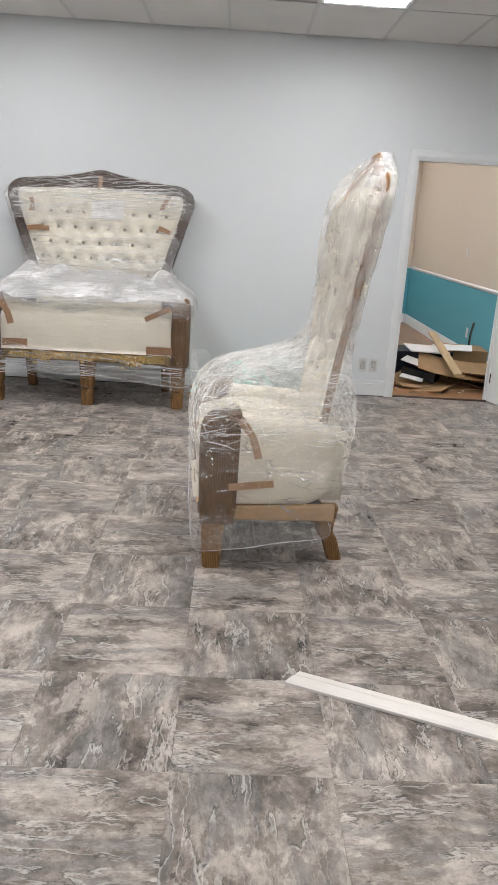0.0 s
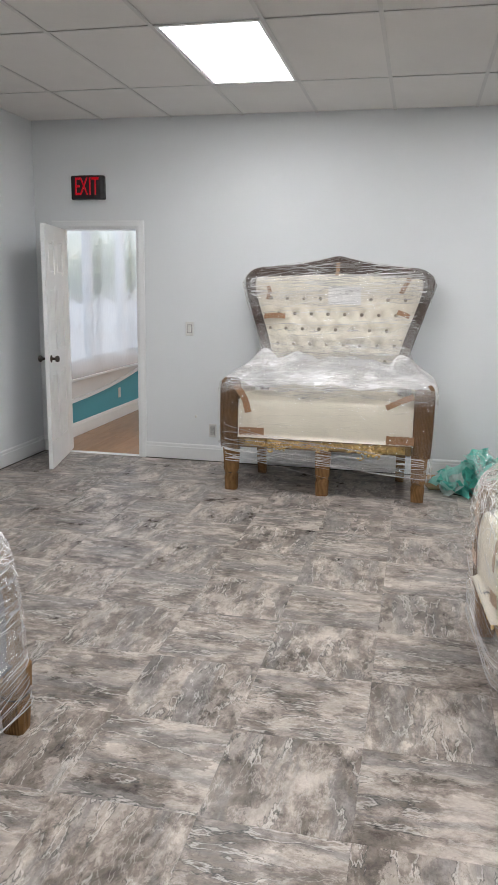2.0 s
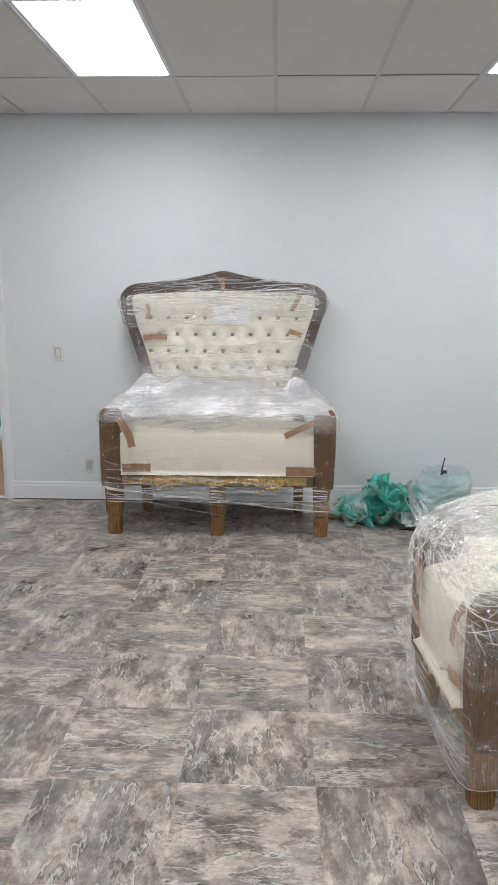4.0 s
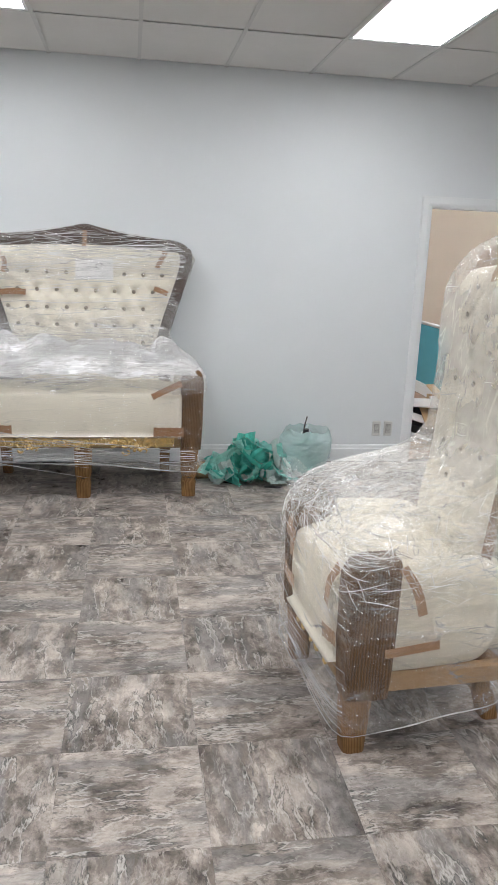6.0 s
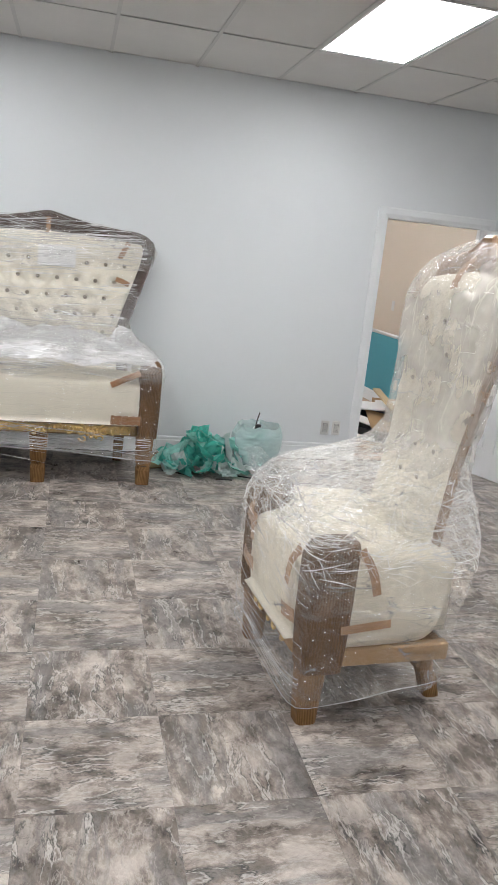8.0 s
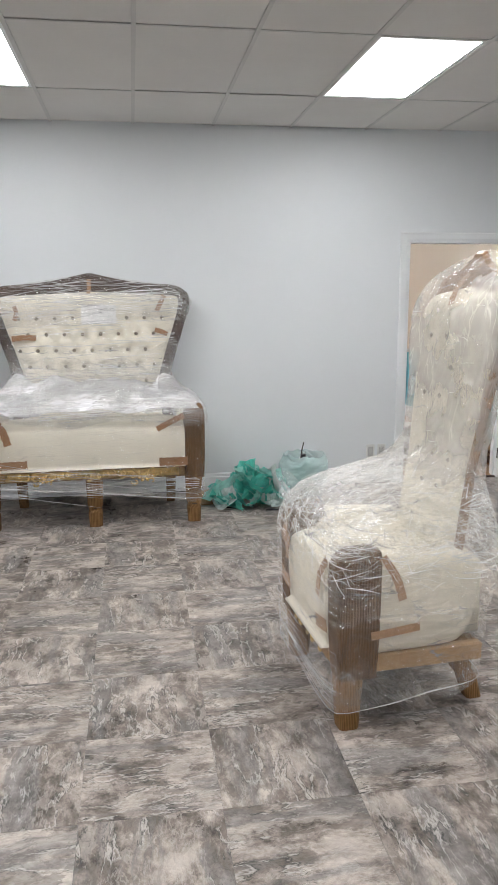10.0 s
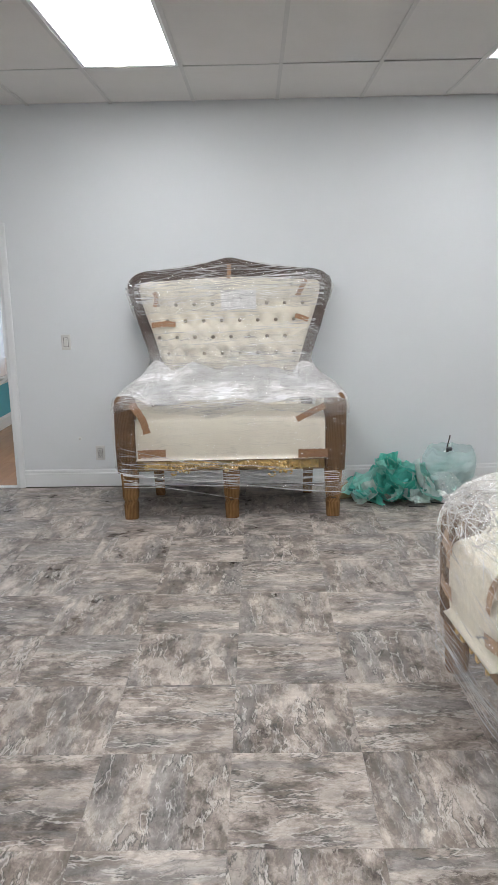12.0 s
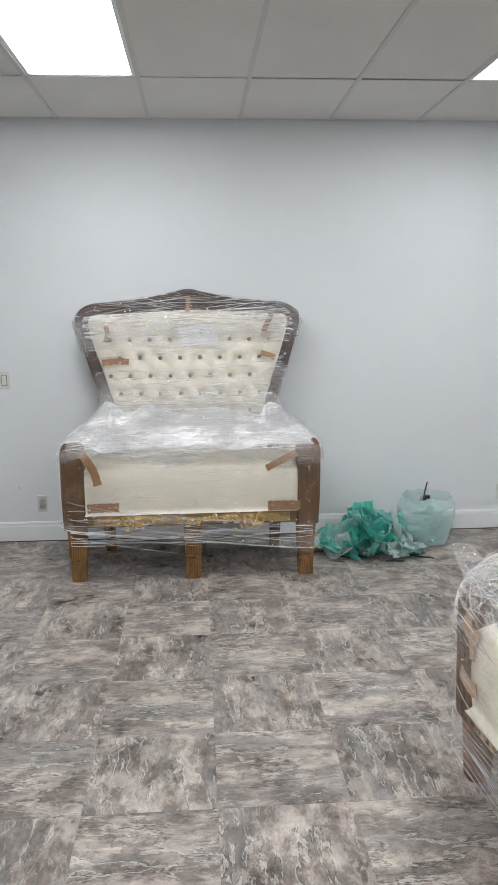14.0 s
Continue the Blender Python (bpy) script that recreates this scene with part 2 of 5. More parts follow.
def glowing(name, color, strength):
    k = Nodes(name)
    k.set(tuple(0.5 * c for c in color), 0.4)
    k.b.inputs["Emission Color"].default_value = (*color, 1)
    k.b.inputs["Emission Strength"].default_value = strength
    return k.m


def crumpled_sheet(name, color, gloss=0.35):
    k = Nodes(name)
    v = k.coords()
    cr = k.noise(v, 18, 5, 0.6, 1.0)
    k.set(k.ramp(cr, ((0.25, tuple(c * 0.75 for c in color)), (0.7, color))), gloss, None, k.bump(cr, 0.25, 0.008))
    k.b.inputs["Transmission Weight"].default_value = 0.0
    k.b.inputs["Subsurface Weight"].default_value = 0.0
    return k.m


WHITE_WALL = wall_paint("white_wall_paint", (0.755, 0.782, 0.796))
BEIGE_WALL = wall_paint("beige_wall_paint", (0.68, 0.60, 0.50))
GREY_WALL = wall_paint("pale_grey_paint", (0.66, 0.65, 0.64))
TEAL_WALL = wall_paint("teal_wall_paint", (0.10, 0.38, 0.47))
TRIM = grainy("white_trim_paint", (0.79, 0.81, 0.815), 0.03, 0.32, 3, 0.05)
BOARD_PAINT = grainy("cream_white_primer", (0.80, 0.765, 0.72), 0.04, 0.5, 3, 0.05)
DOOR_PAINT = grainy("white_door_paint", (0.80, 0.81, 0.815), 0.03, 0.35, 4, 0.08)
CEIL_TILE = grainy("mineral_tile", (0.70, 0.685, 0.66), 0.05, 0.9, 1.7, 0.5, 160)
TEE = grainy("grey_white_tee", (0.58, 0.57, 0.55), 0.05, 0.5, 8, 0.05)
PLENUM = grainy("void_shade_black", (0.02, 0.02, 0.02), 0.1, 0.9)
STONE = floor_stone()
SCREED = grainy("dark_joint", (0.06, 0.055, 0.05), 0.2, 0.8)
LAMINATE = wood("oak_laminate", (0.30, 0.15, 0.07), (0.47, 0.27, 0.145), "y", 1.0, 0.28, 0.05)
LENS = glowing("lit_diffuser", (0.985, 0.985, 1.0), PANEL_GLOW)
FABRIC = grainy("cream_fabric", (0.775, 0.73, 0.625), 0.06, 0.85, 5, 0.3, 220)
FABRIC_GREY = grainy("slate_fabric", (0.12, 0.13, 0.15), 0.15, 0.85, 5, 0.3, 220)
BUTTON = grainy("taupe_button", (0.25, 0.215, 0.165), 0.1, 0.6)
BROWN = grainy("dark_brown_wrap", (0.048, 0.027, 0.018), 0.3, 0.5, 9, 0.4, 60)
FRAME_WOOD = wood("stained_wood", (0.17, 0.090, 0.040), (0.34, 0.195, 0.095), "z", 1.0, 0.35, 0.1)
CARD = corrugated("corrugated_board", (0.095, 0.050, 0.019), (0.32, 0.175, 0.072))
CARD_DARK = corrugated("corrugated_board_dark", (0.042, 0.021, 0.008), (0.200, 0.105, 0.042))
CARD_FLAT = grainy("flat_cardboard", (0.40, 0.255, 0.13), 0.15, 0.75, 7, 0.25)
TAPE = grainy("brown_parcel_tape", (0.31, 0.165, 0.080), 0.15, 0.3, 20, 0.2)
TAPE_PALE = grainy("pale_parcel_tape", (0.40, 0.235, 0.125), 0.2, 0.4, 14, 0.2)
GOLD = grainy("gilded_carving", (0.78, 0.56, 0.22), 0.25, 0.3, 25, 0.3, 120, 1.0)
OLD_GOLD = grainy("tarnished_gilt", (0.30, 0.19, 0.075), 0.3, 0.4, 14, 0.4, 80, 0.7)
PAPER = grainy("white_paper", (0.82, 0.82, 0.83), 0.04, 0.6, 12, 0.15)
FILM_LIGHT = stretch_film("stretch_film_light", 0.07, (0.2, 2.4, 2.6), folds=0.55, relief=0.05, specks=0.2)
FILM = stretch_film("stretch_film", 0.012, (0.22, 2.0, 2.2), folds=0.16, relief=0.03, specks=0.1)
FILM_CRUMPLED = stretch_film("stretch_film_crumpled", 0.022, (0.35, 0.4, 1.7), folds=0.34, shine_most=0.16, roll=(18, 24, 0), relief=0.05, specks=0.0)
FILM_HAZY = stretch_film("stretch_film_hazy", 0.07, (0.45, 0.7, 1.5), (0.90, 0.90, 0.90), folds=0.62, shine_most=0.17, roll=(-15, 20, 30), relief=0.07, specks=0.8, finer=1.5)
FILM_VEIL = stretch_film("stretch_film_veil", 0.21, (1.6, 1.6, 0.35), (0.84, 0.82, 0.79), folds=0.24, shine_most=0.10, roll=(12, 14, 0), relief=0.03, specks=0.05, finer=0.8)
# milky white wrap with the glare over the sofa's seat in its colour
FILM_GLARE = stretch_film("stretch_film_glare", 0.36, (0.25, 2.6, 2.4), (0.97, 0.97, 0.98), folds=0.75, relief=0.06, shine_most=0.16, specks=0.2)
# whitened wrap for the crinkles, sparkle put in as colour
CRINKLE = stretch_film("crinkled_film", 0.62, (1, 1, 1), (0.97, 0.97, 0.97), 0.5, 0.3, shine_most=0.3)
FOLD = stretch_film("gathered_film", 0.42, (1, 1, 1), (0.95, 0.95, 0.96), 0.5, 0.2)
BLACK = grainy("black_plastic", (0.015, 0.015, 0.016), 0.2, 0.4)
BRONZE = grainy("dark_bronze", (0.06, 0.05, 0.045), 0.2, 0.3, 10, 0.05, 90, 0.9)
RED_GLOW = glowing("red_letters", (0.62, 0.0, 0.010), 0.42)
PLATE = grainy("white_plate_plastic", (0.66, 0.655, 0.63), 0.03, 0.3)
SLOT = grainy("dark_slot", (0.03, 0.03, 0.03), 0.1, 0.6)
TEAL_SHEET = crumpled_sheet("teal_wrapping", (0.20, 0.82, 0.71))
# paler copy of the teal, with the sheets' highlights in its colour
TEAL_LIT = crumpled_sheet("lit_teal_wrapping", (0.50, 0.92, 0.84))
WHITE_SHEET = crumpled_sheet("white_wrapping", (0.84, 0.92, 0.90))
BAG = sheer("thin_bag_plastic", (0.70, 0.88, 0.87), 0.45, 0.30)
SHADE = sheer("sheer_shade", (0.92, 0.91, 0.92), 0.55, 0.9)
GLASS = clear_glass("pane_glass")
ASPHALT = grainy("pale_concrete", (0.42, 0.42, 0.42), 0.15, 0.9, 0.4, 0.4, 30)
LEAF = grainy("leaf_green", (0.09, 0.17, 0.045), 0.4, 0.6, 3, 0.1)
BARK = wood("bark", (0.06, 0.045, 0.03), (0.14, 0.10, 0.07), "z", 1, 0.9, 0.5)
PINE = wood("pale_pine", (0.50, 0.36, 0.20), (0.68, 0.54, 0.34), "y", 2, 0.6)
NAVY = grainy("navy_carton", (0.025, 0.03, 0.05), 0.3, 0.45, 8)


# ---- mesh helpers ----
def link(name, bm, material, parent=None, label="", smooth=False):
    me = bpy.data.meshes.new(name)
    bm.to_mesh(me)
    bm.free()
    for m in material if isinstance(material, (list, tuple)) else (material,):
        me.materials.append(m)
    if smooth:
        for p in me.polygons:
            p.use_smooth = True
    ob = new(name, me)
    if parent is not None:
        ob.parent = parent
    if label:
        tagged(ob, label)
    return ob


def part(name, bm, material, parent, label="", smooth=False):
    return link(name, bm, material, parent, label, smooth)


def thing(name, m, label, category, group="", kind=""):
    ob = new(name)
    ob.matrix_basis = m
    return tagged(ob, label, category, group, kind)


def box(bm, x0, x1, y0, y1, z0, z1, bevel=0.0, mat=0, segments=1, xf=None):
    made = bmesh.ops.create_cube(bm, size=1.0)
    vs = made["verts"]
    for v in vs:
        v.co = Vector(((x0 + x1) / 2 + v.co.x * (x1 - x0), (y0 + y1) / 2 + v.co.y * (y1 - y0), (z0 + z1) / 2 + v.co.z * (z1 - z0)))
    faces = {f for v in vs for f in v.link_faces}
    for f in faces:
        f.material_index = mat
    if bevel:
        edges = list({e for v in vs for e in v.link_edges})
        res = bmesh.ops.bevel(bm, geom=edges, offset=bevel, segments=segments, profile=0.6, affect="EDGES")
        for f in res["faces"]:
            f.material_index = mat
        vs = list({v for f in res["faces"] for v in f.verts} | {v for v in vs if v.is_valid})
    if xf is not None:
        bmesh.ops.transform(bm, matrix=xf, verts=vs)
    return vs


def boxed(*a, **kw):
    bm = bmesh.new()
    box(bm, *a, **kw)
    return bm


def loft(bm, rings, closed=True, cap=(True, True)):
    """Faces between rings of points, each ring a list of the same length."""
    vr = [[bm.verts.new(p) for p in ring] for ring in rings]
    n = len(vr[0])
    for a, b in zip(vr, vr[1:]):
        for i in range(n if closed else n - 1):
            j = (i + 1) % n
            bm.faces.new((a[i], a[j], b[j], b[i]))
    if closed and cap[0]:
        bm.faces.new(list(reversed(vr[0])))
    if closed and cap[1]:
        bm.faces.new(vr[-1])
    bmesh.ops.recalc_face_normals(bm, faces=bm.faces)
    return vr


def tube(bm, pts, radius, sides=8):
    pts = [Vector(p) for p in pts]
    rings = []
    for i, p in enumerate(pts):
        d = (pts[min(i + 1, len(pts) - 1)] - pts[max(i - 1, 0)]).normalized()
        side = d.cross(Vector((0, 0, 1)))
        if side.length < 0.1:
            side = d.cross(Vector((1, 0, 0)))
        side.normalize()
        up = side.cross(d)
        r = radius(i / max(1, len(pts) - 1)) if callable(radius) else radius
        rings.append([p + r * (math.cos(a) * side + math.sin(a) * up) for a in (2 * math.pi * q / sides for q in range(sides))])
    loft(bm, rings)


def smooth_row(points, n):
    """n points along a Catmull-Rom curve through rows of numbers."""
    p = np.array(points, float)
    p = np.vstack((2 * p[0] - p[1], p, 2 * p[-1] - p[-2]))
    out = []
    for u in np.linspace(0, len(points) - 1, n):
        i = min(int(u), len(points) - 2)
        f = u - i
        a, b, c, d = p[i : i + 4]
        out.append(0.5 * (2 * b + (c - a) * f + (2 * a - 5 * b + 4 * c - d) * f * f + (3 * b - a - 3 * c + d) * f**3))
    return np.array(out)


# ---- the room ----
X0, X1, Y0, Y1, H = -3.72, 2.90, -2.20, 6.705, 2.90
# the east wall is unseen; its distance is tuned for the light it returns
EAST = 3.30
T = 0.125
FAR = 12.2
AX0, AX1, AZ = -3.495, -2.762, 2.015
BX0, BX1, BZ = 1.594, 2.487, 2.035

bm = bmesh.new()
box(bm, X0 - T, AX0, Y1, Y1 + T, -0.1, H + 0.2)
box(bm, AX0, AX1, Y1, Y1 + T, AZ, H + 0.2)
box(bm, AX1, BX0, Y1, Y1 + T, -0.1, H + 0.2)
box(bm, BX0, BX1, Y1, Y1 + T, BZ, H + 0.2)
box(bm, BX1, EAST + T, Y1, Y1 + T, -0.1, H + 0.2)
tagged(link("wall_north", bm, WHITE_WALL), "white painted wall with two door openings", "wall", kind="structure")
tagged(link("wall_west", boxed(X0 - T, X0, Y0 - T, Y1, -0.1, H + 0.2), WHITE_WALL), "plain white painted side wall", "wall", kind="structure")
tagged(link("wall_east", boxed(EAST, EAST + T, Y0 - T, Y1, -0.1, H + 0.2), WHITE_WALL), "plain white painted side wall", "wall", kind="structure")
tagged(link("wall_south", boxed(X0, EAST, Y0 - T, Y0, -0.1, H + 0.2), WHITE_WALL), "plain white painted wall behind the chairs", "wall", kind="structure")


def baseboard(name, length, m, label="white painted baseboard with a moulded top edge"):
    bm = bmesh.new()
    prof = [(0, 0), (-0.016, 0), (-0.016, 0.112), (-0.011, 0.118), (-0.011, 0.136), (-0.006, 0.145), (0, 0.146)]
    loft(bm, [[(x, y, z) for y, z in prof] for x in (0, length)])
    ob = link(name, bm, TRIM)
    ob.matrix_basis = m
    # thin dark strip paints in the shadow line under the board
    part("gap_shadow_strip", boxed(0, length, -0.018, -0.0165, 0.0, 0.007), SCREED, ob, "dark strip standing in for the shadow line at the floor")
    return tagged(ob, label, "baseboard", kind="structure")


CA, CB = 0.062, 0.074
baseboard("baseboard", BX0 - CB - AX1 - CA, pose(AX1 + CA, Y1, 0))
baseboard("baseboard", EAST - BX1 - CB, pose(BX1 + CB, Y1, 0))
baseboard("baseboard", AX0 - CA - X0, pose(X0, Y1, 0))
baseboard("baseboard", Y1 - Y0 - 0.02, pose(X0, Y0, 0, 0, 0, 90))
baseboard("baseboard", Y1 - Y0 - 0.02, pose(EAST, Y1 - 0.02, 0, 0, 0, -90))


def casing(name, x0, x1, z, w):
    """Door casing with mitred corners, and the jamb that lines the opening."""
    bm = bmesh.new()
    prof = [(0.0, 0.0), (0.0, -0.012), (0.3, -0.017), (0.85, -0.014), (1.0, -0.009), (1.0, 0.0)]
    path = [(x0, 0, -1, 0), (x0, z, -1, 1), (x1, z, 1, 1), (x1, 0, 1, 0)]
    loft(bm, [[(px + sx * w * u, Y1 + d, pz + sz * w * u) for u, d in prof] for px, pz, sx, sz in path])
    ob = tagged(link(name, bm, TRIM), "white painted door casing with mitred corners", "door frame", kind="structure")
    bm = bmesh.new()
    box(bm, x0, x0 + 0.012, Y1 - 0.004, Y1 + T + 0.004, 0, z)
    box(bm, x1 - 0.012, x1, Y1 - 0.004, Y1 + T + 0.004, 0, z)
    box(bm, x0 + 0.012, x1 - 0.012, Y1 - 0.004, Y1 + T + 0.004, z - 0.012, z)
    box(bm, x0 + 0.012, x0 + 0.024, Y1 + 0.05, Y1 + 0.085, 0, z - 0.012)
    box(bm, x1 - 0.024, x1 - 0.012, Y1 + 0.05, Y1 + 0.085, 0, z - 0.012)
    part("jamb", bm, TRIM, ob)
    return ob


casing("trim_1", AX0, AX1, AZ, CA)
casing("trim_2", BX0, BX1, BZ, CB)


def door(name, width, height, m, label, knob_side=1):
    """Six-panel door leaf hinged at its x=0 edge."""
    ob = thing(name, m, label, "door", kind="structure")
    bm = bmesh.new()
    st, th = 0.105, 0.035
    box(bm, st * 0.5, width - st * 0.5, 0.008, th - 0.008, 0.1, height - 0.05)
    rows = [(0.0, 0.22), (0.80, 0.98), (1.50, 1.60), (height - 0.12, height)]
    for x0, x1 in ((0, st), (width / 2 - 0.05, width / 2 + 0.05), (width - st, width)):
        box(bm, x0, x1, 0, th, 0, height, 0.002)
    for z0, z1 in rows:
        for x0, x1 in ((st, width / 2 - 0.05), (width / 2 + 0.05, width - st)):
            box(bm, x0, x1, 0.0005, th - 0.0005, z0, z1)
    for (_, z0), (z1, _) in zip(rows, rows[1:]):
        for x0, x1 in ((st, width / 2 - 0.05), (width / 2 + 0.05, width - st)):
            box(bm, x0 + 0.022, x1 - 0.022, 0.002, th - 0.002, z0 + 0.022, z1 - 0.022, 0.006)
    bmesh.ops.translate(bm, verts=bm.verts, vec=(0, 0, 0.008))
    leaf = part("leaf", bm, DOOR_PAINT, ob)
    for side in (-1, 1):
        bm = bmesh.new()
        y = 0 if side < 0 else th
        prof = [(0.031, 0), (0.031, 0.006), (0.012, 0.010), (0.011, 0.032), (0.024, 0.040), (0.028, 0.054), (0.022, 0.066), (0.006, 0.070)]
        loft(bm, [[(width - 0.065 + r * math.cos(a), y + side * d, 0.93 + r * math.sin(a)) for a in (2 * math.pi * q / 20 for q in range(20))] for r, d in prof])
        part("knob", bm, BRONZE, ob, "dark bronze door knob", True)
    for z in (0.22, 1.0, 1.8):
        bm = bmesh.new()
        box(bm, -0.006, 0.006, -0.004, 0.008, z - 0.045, z + 0.045, 0.002)
        part("hinge", bm, BRONZE, ob)
    return ob


door("door_1", 0.725, 1.995, pose(AX0 + 0.014, Y1 - 0.006, 0, 0, 0, -76), "white six-panel interior door standing open into the room")
door("door_2", 0.865, 2.01, pose(BX1 - 0.012, Y1 - 0.006, 0, 0, 0, -70), "white six-panel interior door standing wide open")

# ceiling: lay-in boards on a tee grid, in one mesh
GX, GY, P = -1.847, 5.775, 0.6096
xs = [X0] + [GX + P * i for i in range(-3, 12) if X0 + 0.05 < GX + P * i < EAST - 0.05] + [EAST]
ys = [Y0] + [GY - 2 * P * j for j in range(7, -1, -1) if GY - 2 * P * j > Y0 + 0.1] + [Y1]
# only the first row is in view; the rows behind it are added
LIGHTS = [(GX + P * (4 * a + c), GY - 2 * P - P * b) for a in (0, 1) for b, c in ((0, 0), (4, 0), (8, 0))]
bm = bmesh.new()
rng = random.Random(4)
for a, b in zip(xs, xs[1:]):
    for c, d in zip(ys, ys[1:]):
        if any(abs(a - lx) < 0.05 and abs(c - ly) < 0.05 for lx, ly in LIGHTS):
            continue
        lift, g = rng.uniform(0.001, 0.005), rng.uniform(0.012, 0.026) if d == Y1 else rng.uniform(0.006, 0.012)
        box(bm, a + 0.004, b - 0.004, c + 0.004, d - g, H + lift, H + lift + 0.014)
tagged(link("ceiling", bm, CEIL_TILE), "suspended ceiling of off-white mineral fibre boards", "ceiling", kind="structure")
bm = bmesh.new()
for x in xs[1:-1]:
    box(bm, x - 0.012, x + 0.012, Y0, Y1, H - 0.003, H + 0.0005)
for y in ys[1:-1]:
    for a, b in zip(xs, xs[1:]):
        box(bm, a + 0.012, b - 0.012, y - 0.0115, y + 0.007, H - 0.0025, H + 0.0005)
tagged(link("ceiling_trim", bm, TEE), "grey-white metal tee grid of the ceiling", "ceiling grid", kind="structure")
# slab coloured black so the gaps between boards read as shaded
tagged(link("ceiling_slab", boxed(X0 - T, EAST + T, Y0 - T, FAR + T, H + 0.2, H + 0.3), PLENUM), "black slab above the hung ceiling, coloured as the shade in its gaps", "ceiling", kind="structure")


def troffer(x, y):
    """Flush lit panel, two feet by four, with a narrow frame."""
    ob = thing("ceiling_light", pose(x, y, H), "flat white LED ceiling panel, switched on", "ceiling light", "ceiling lights")
    bm = bmesh.new()
    w, l, e = P, 2 * P, 0.033
    for b in ((0.002, e, 0.002, l - 0.002), (w - e, w - 0.002, 0.002, l - 0.002), (e, w - e, 0.002, e), (e, w - e, l - e, l - 0.002)):
        box(bm, *b, 0.001, 0.012)
    part("frame", bm, TRIM, ob)
    part("diffuser", boxed(e, w - e, e, l - e, 0.004, 0.010), LENS, ob, "glowing white diffuser")


for lx, ly in LIGHTS:
    troffer(lx, ly)

# unseen panels added to brighten the next room
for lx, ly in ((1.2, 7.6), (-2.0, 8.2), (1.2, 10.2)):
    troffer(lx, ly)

# the next room behind the wall
bm = bmesh.new()
box(bm, X1, X1 + T, Y1 + T, FAR, -0.1, 0.86, mat=0)
box(bm, X1, X1 + T, Y1 + T, FAR, 0.86, H + 0.2, mat=1)
tagged(link("wall_northeast", bm, (TEAL_WALL, BEIGE_WALL)), "side wall, teal below and beige above a chair rail", "wall", kind="structure")
bm = bmesh.new()
box(bm, X0, X1, FAR, FAR + T, -0.1, 0.86, mat=0)
box(bm, X0, X1, FAR, FAR + T, 0.86, H + 0.2, mat=1)
tagged(link("wall_far", bm, (TEAL_WALL, BEIGE_WALL)), "end wall, teal below and beige above", "wall", kind="structure")
tagged(link("ceiling_next_room", boxed(X0, X1, Y1 + T, FAR, H + 0.013, H + 0.03), CEIL_TILE), "plain off-white ceiling of the next room", "ceiling", kind="structure")


def chair_rail(x, y0, y1, z, side):
    bm = bmesh.new()
    prof = [(0, 0), (0.008, 0.004), (0.016, 0.016), (0.020, 0.030), (0.010, 0.040), (0, 0.044)]
    loft(bm, [[(x - side * d, y, z + h) for d, h in prof] for y in (y0, y1)])
    return tagged(link("chair_rail_trim", bm, TRIM), "white moulded chair rail", "chair rail", kind="structure")


chair_rail(X1, Y1 + T, FAR, 0.85, 1)
baseboard("baseboard", FAR - Y1 - T, pose(X1, FAR, 0, 0, 0, -90))
baseboard("baseboard", FAR - Y1 - T - 0.02, pose(X0, Y1 + T, 0, 0, 0, 90))
baseboard("baseboard", X1 - X0 - 0.04, pose(X0 + 0.02, FAR, 0))

WY0, WY1, WZ0, WZ1 = 7.00, 10.6, 0.72, 2.72
bm = bmesh.new()
box(bm, X0 - T, X0, Y1 + T, FAR, -0.1, 0.50, mat=0)
box(bm, X0 - T, X0, Y1 + T, FAR, 0.50, WZ0, mat=2)
box(bm, X0 - T, X0, Y1 + T, WY0, WZ0, WZ1, mat=2)
box(bm, X0 - T, X0, WY1, FAR, WZ0, WZ1, mat=2)
box(bm, X0 - T, X0, Y1 + T, FAR, WZ1, H + 0.2, mat=1)
tagged(link("wall_northwest", bm, (TEAL_WALL, BEIGE_WALL, GREY_WALL)), "outer wall with a wide window, teal at the foot", "wall", kind="structure")

win = thing("window_1", pose(X0 - T / 2, 0, 0), "wide white-framed shop window looking on to a car park", "window", kind="structure")
bm = bmesh.new()
for b in ((WY0, WY1, WZ0, WZ0 + 0.06), (WY0, WY1, WZ1 - 0.06, WZ1), (WY0, WY0 + 0.06, WZ0 + 0.06, WZ1 - 0.06), (WY1 - 0.06, WY1, WZ0 + 0.06, WZ1 - 0.06)):
    box(bm, -0.04, 0.04, *b, 0.003)
part("window_frame", bm, TRIM, win)
mull = [WY0 + 0.9, WY0 + 1.8, WY0 + 2.7]
for y in mull:
    part("mullion", boxed(-0.045, 0.045, y - 0.035, y + 0.035, WZ0 + 0.06, WZ1 - 0.06, 0.003), TRIM, win)
for a, b in zip([WY0 + 0.06] + mull, mull + [WY1 - 0.06]):
    pane = part("pane", boxed(-0.004, 0.004, a, b, WZ0 + 0.06, WZ1 - 0.06), GLASS, win)
    pane.visible_shadow = False

# roller shade and the loose strip that sags below it
shade = thing("roller_shade", pose(X0 + 0.07, 0, 0), "sheer white roller shade drawn down over the window", "window shade")
bm = bmesh.new()
loft(bm, [[(0.004 * math.sin(q * 1.3), 6.86 + q * (9.25 - 6.86) / 24, z) for q in range(25)] for z in (0.60, 1.2, 1.9, 2.72)], closed=False)
part("cloth", bm, SHADE, shade, smooth=True)
part("hem_bar", boxed(-0.008, 0.008, 6.86, 9.25, 0.585, 0.61, 0.004), TRIM, shade)
bm = bmesh.new()
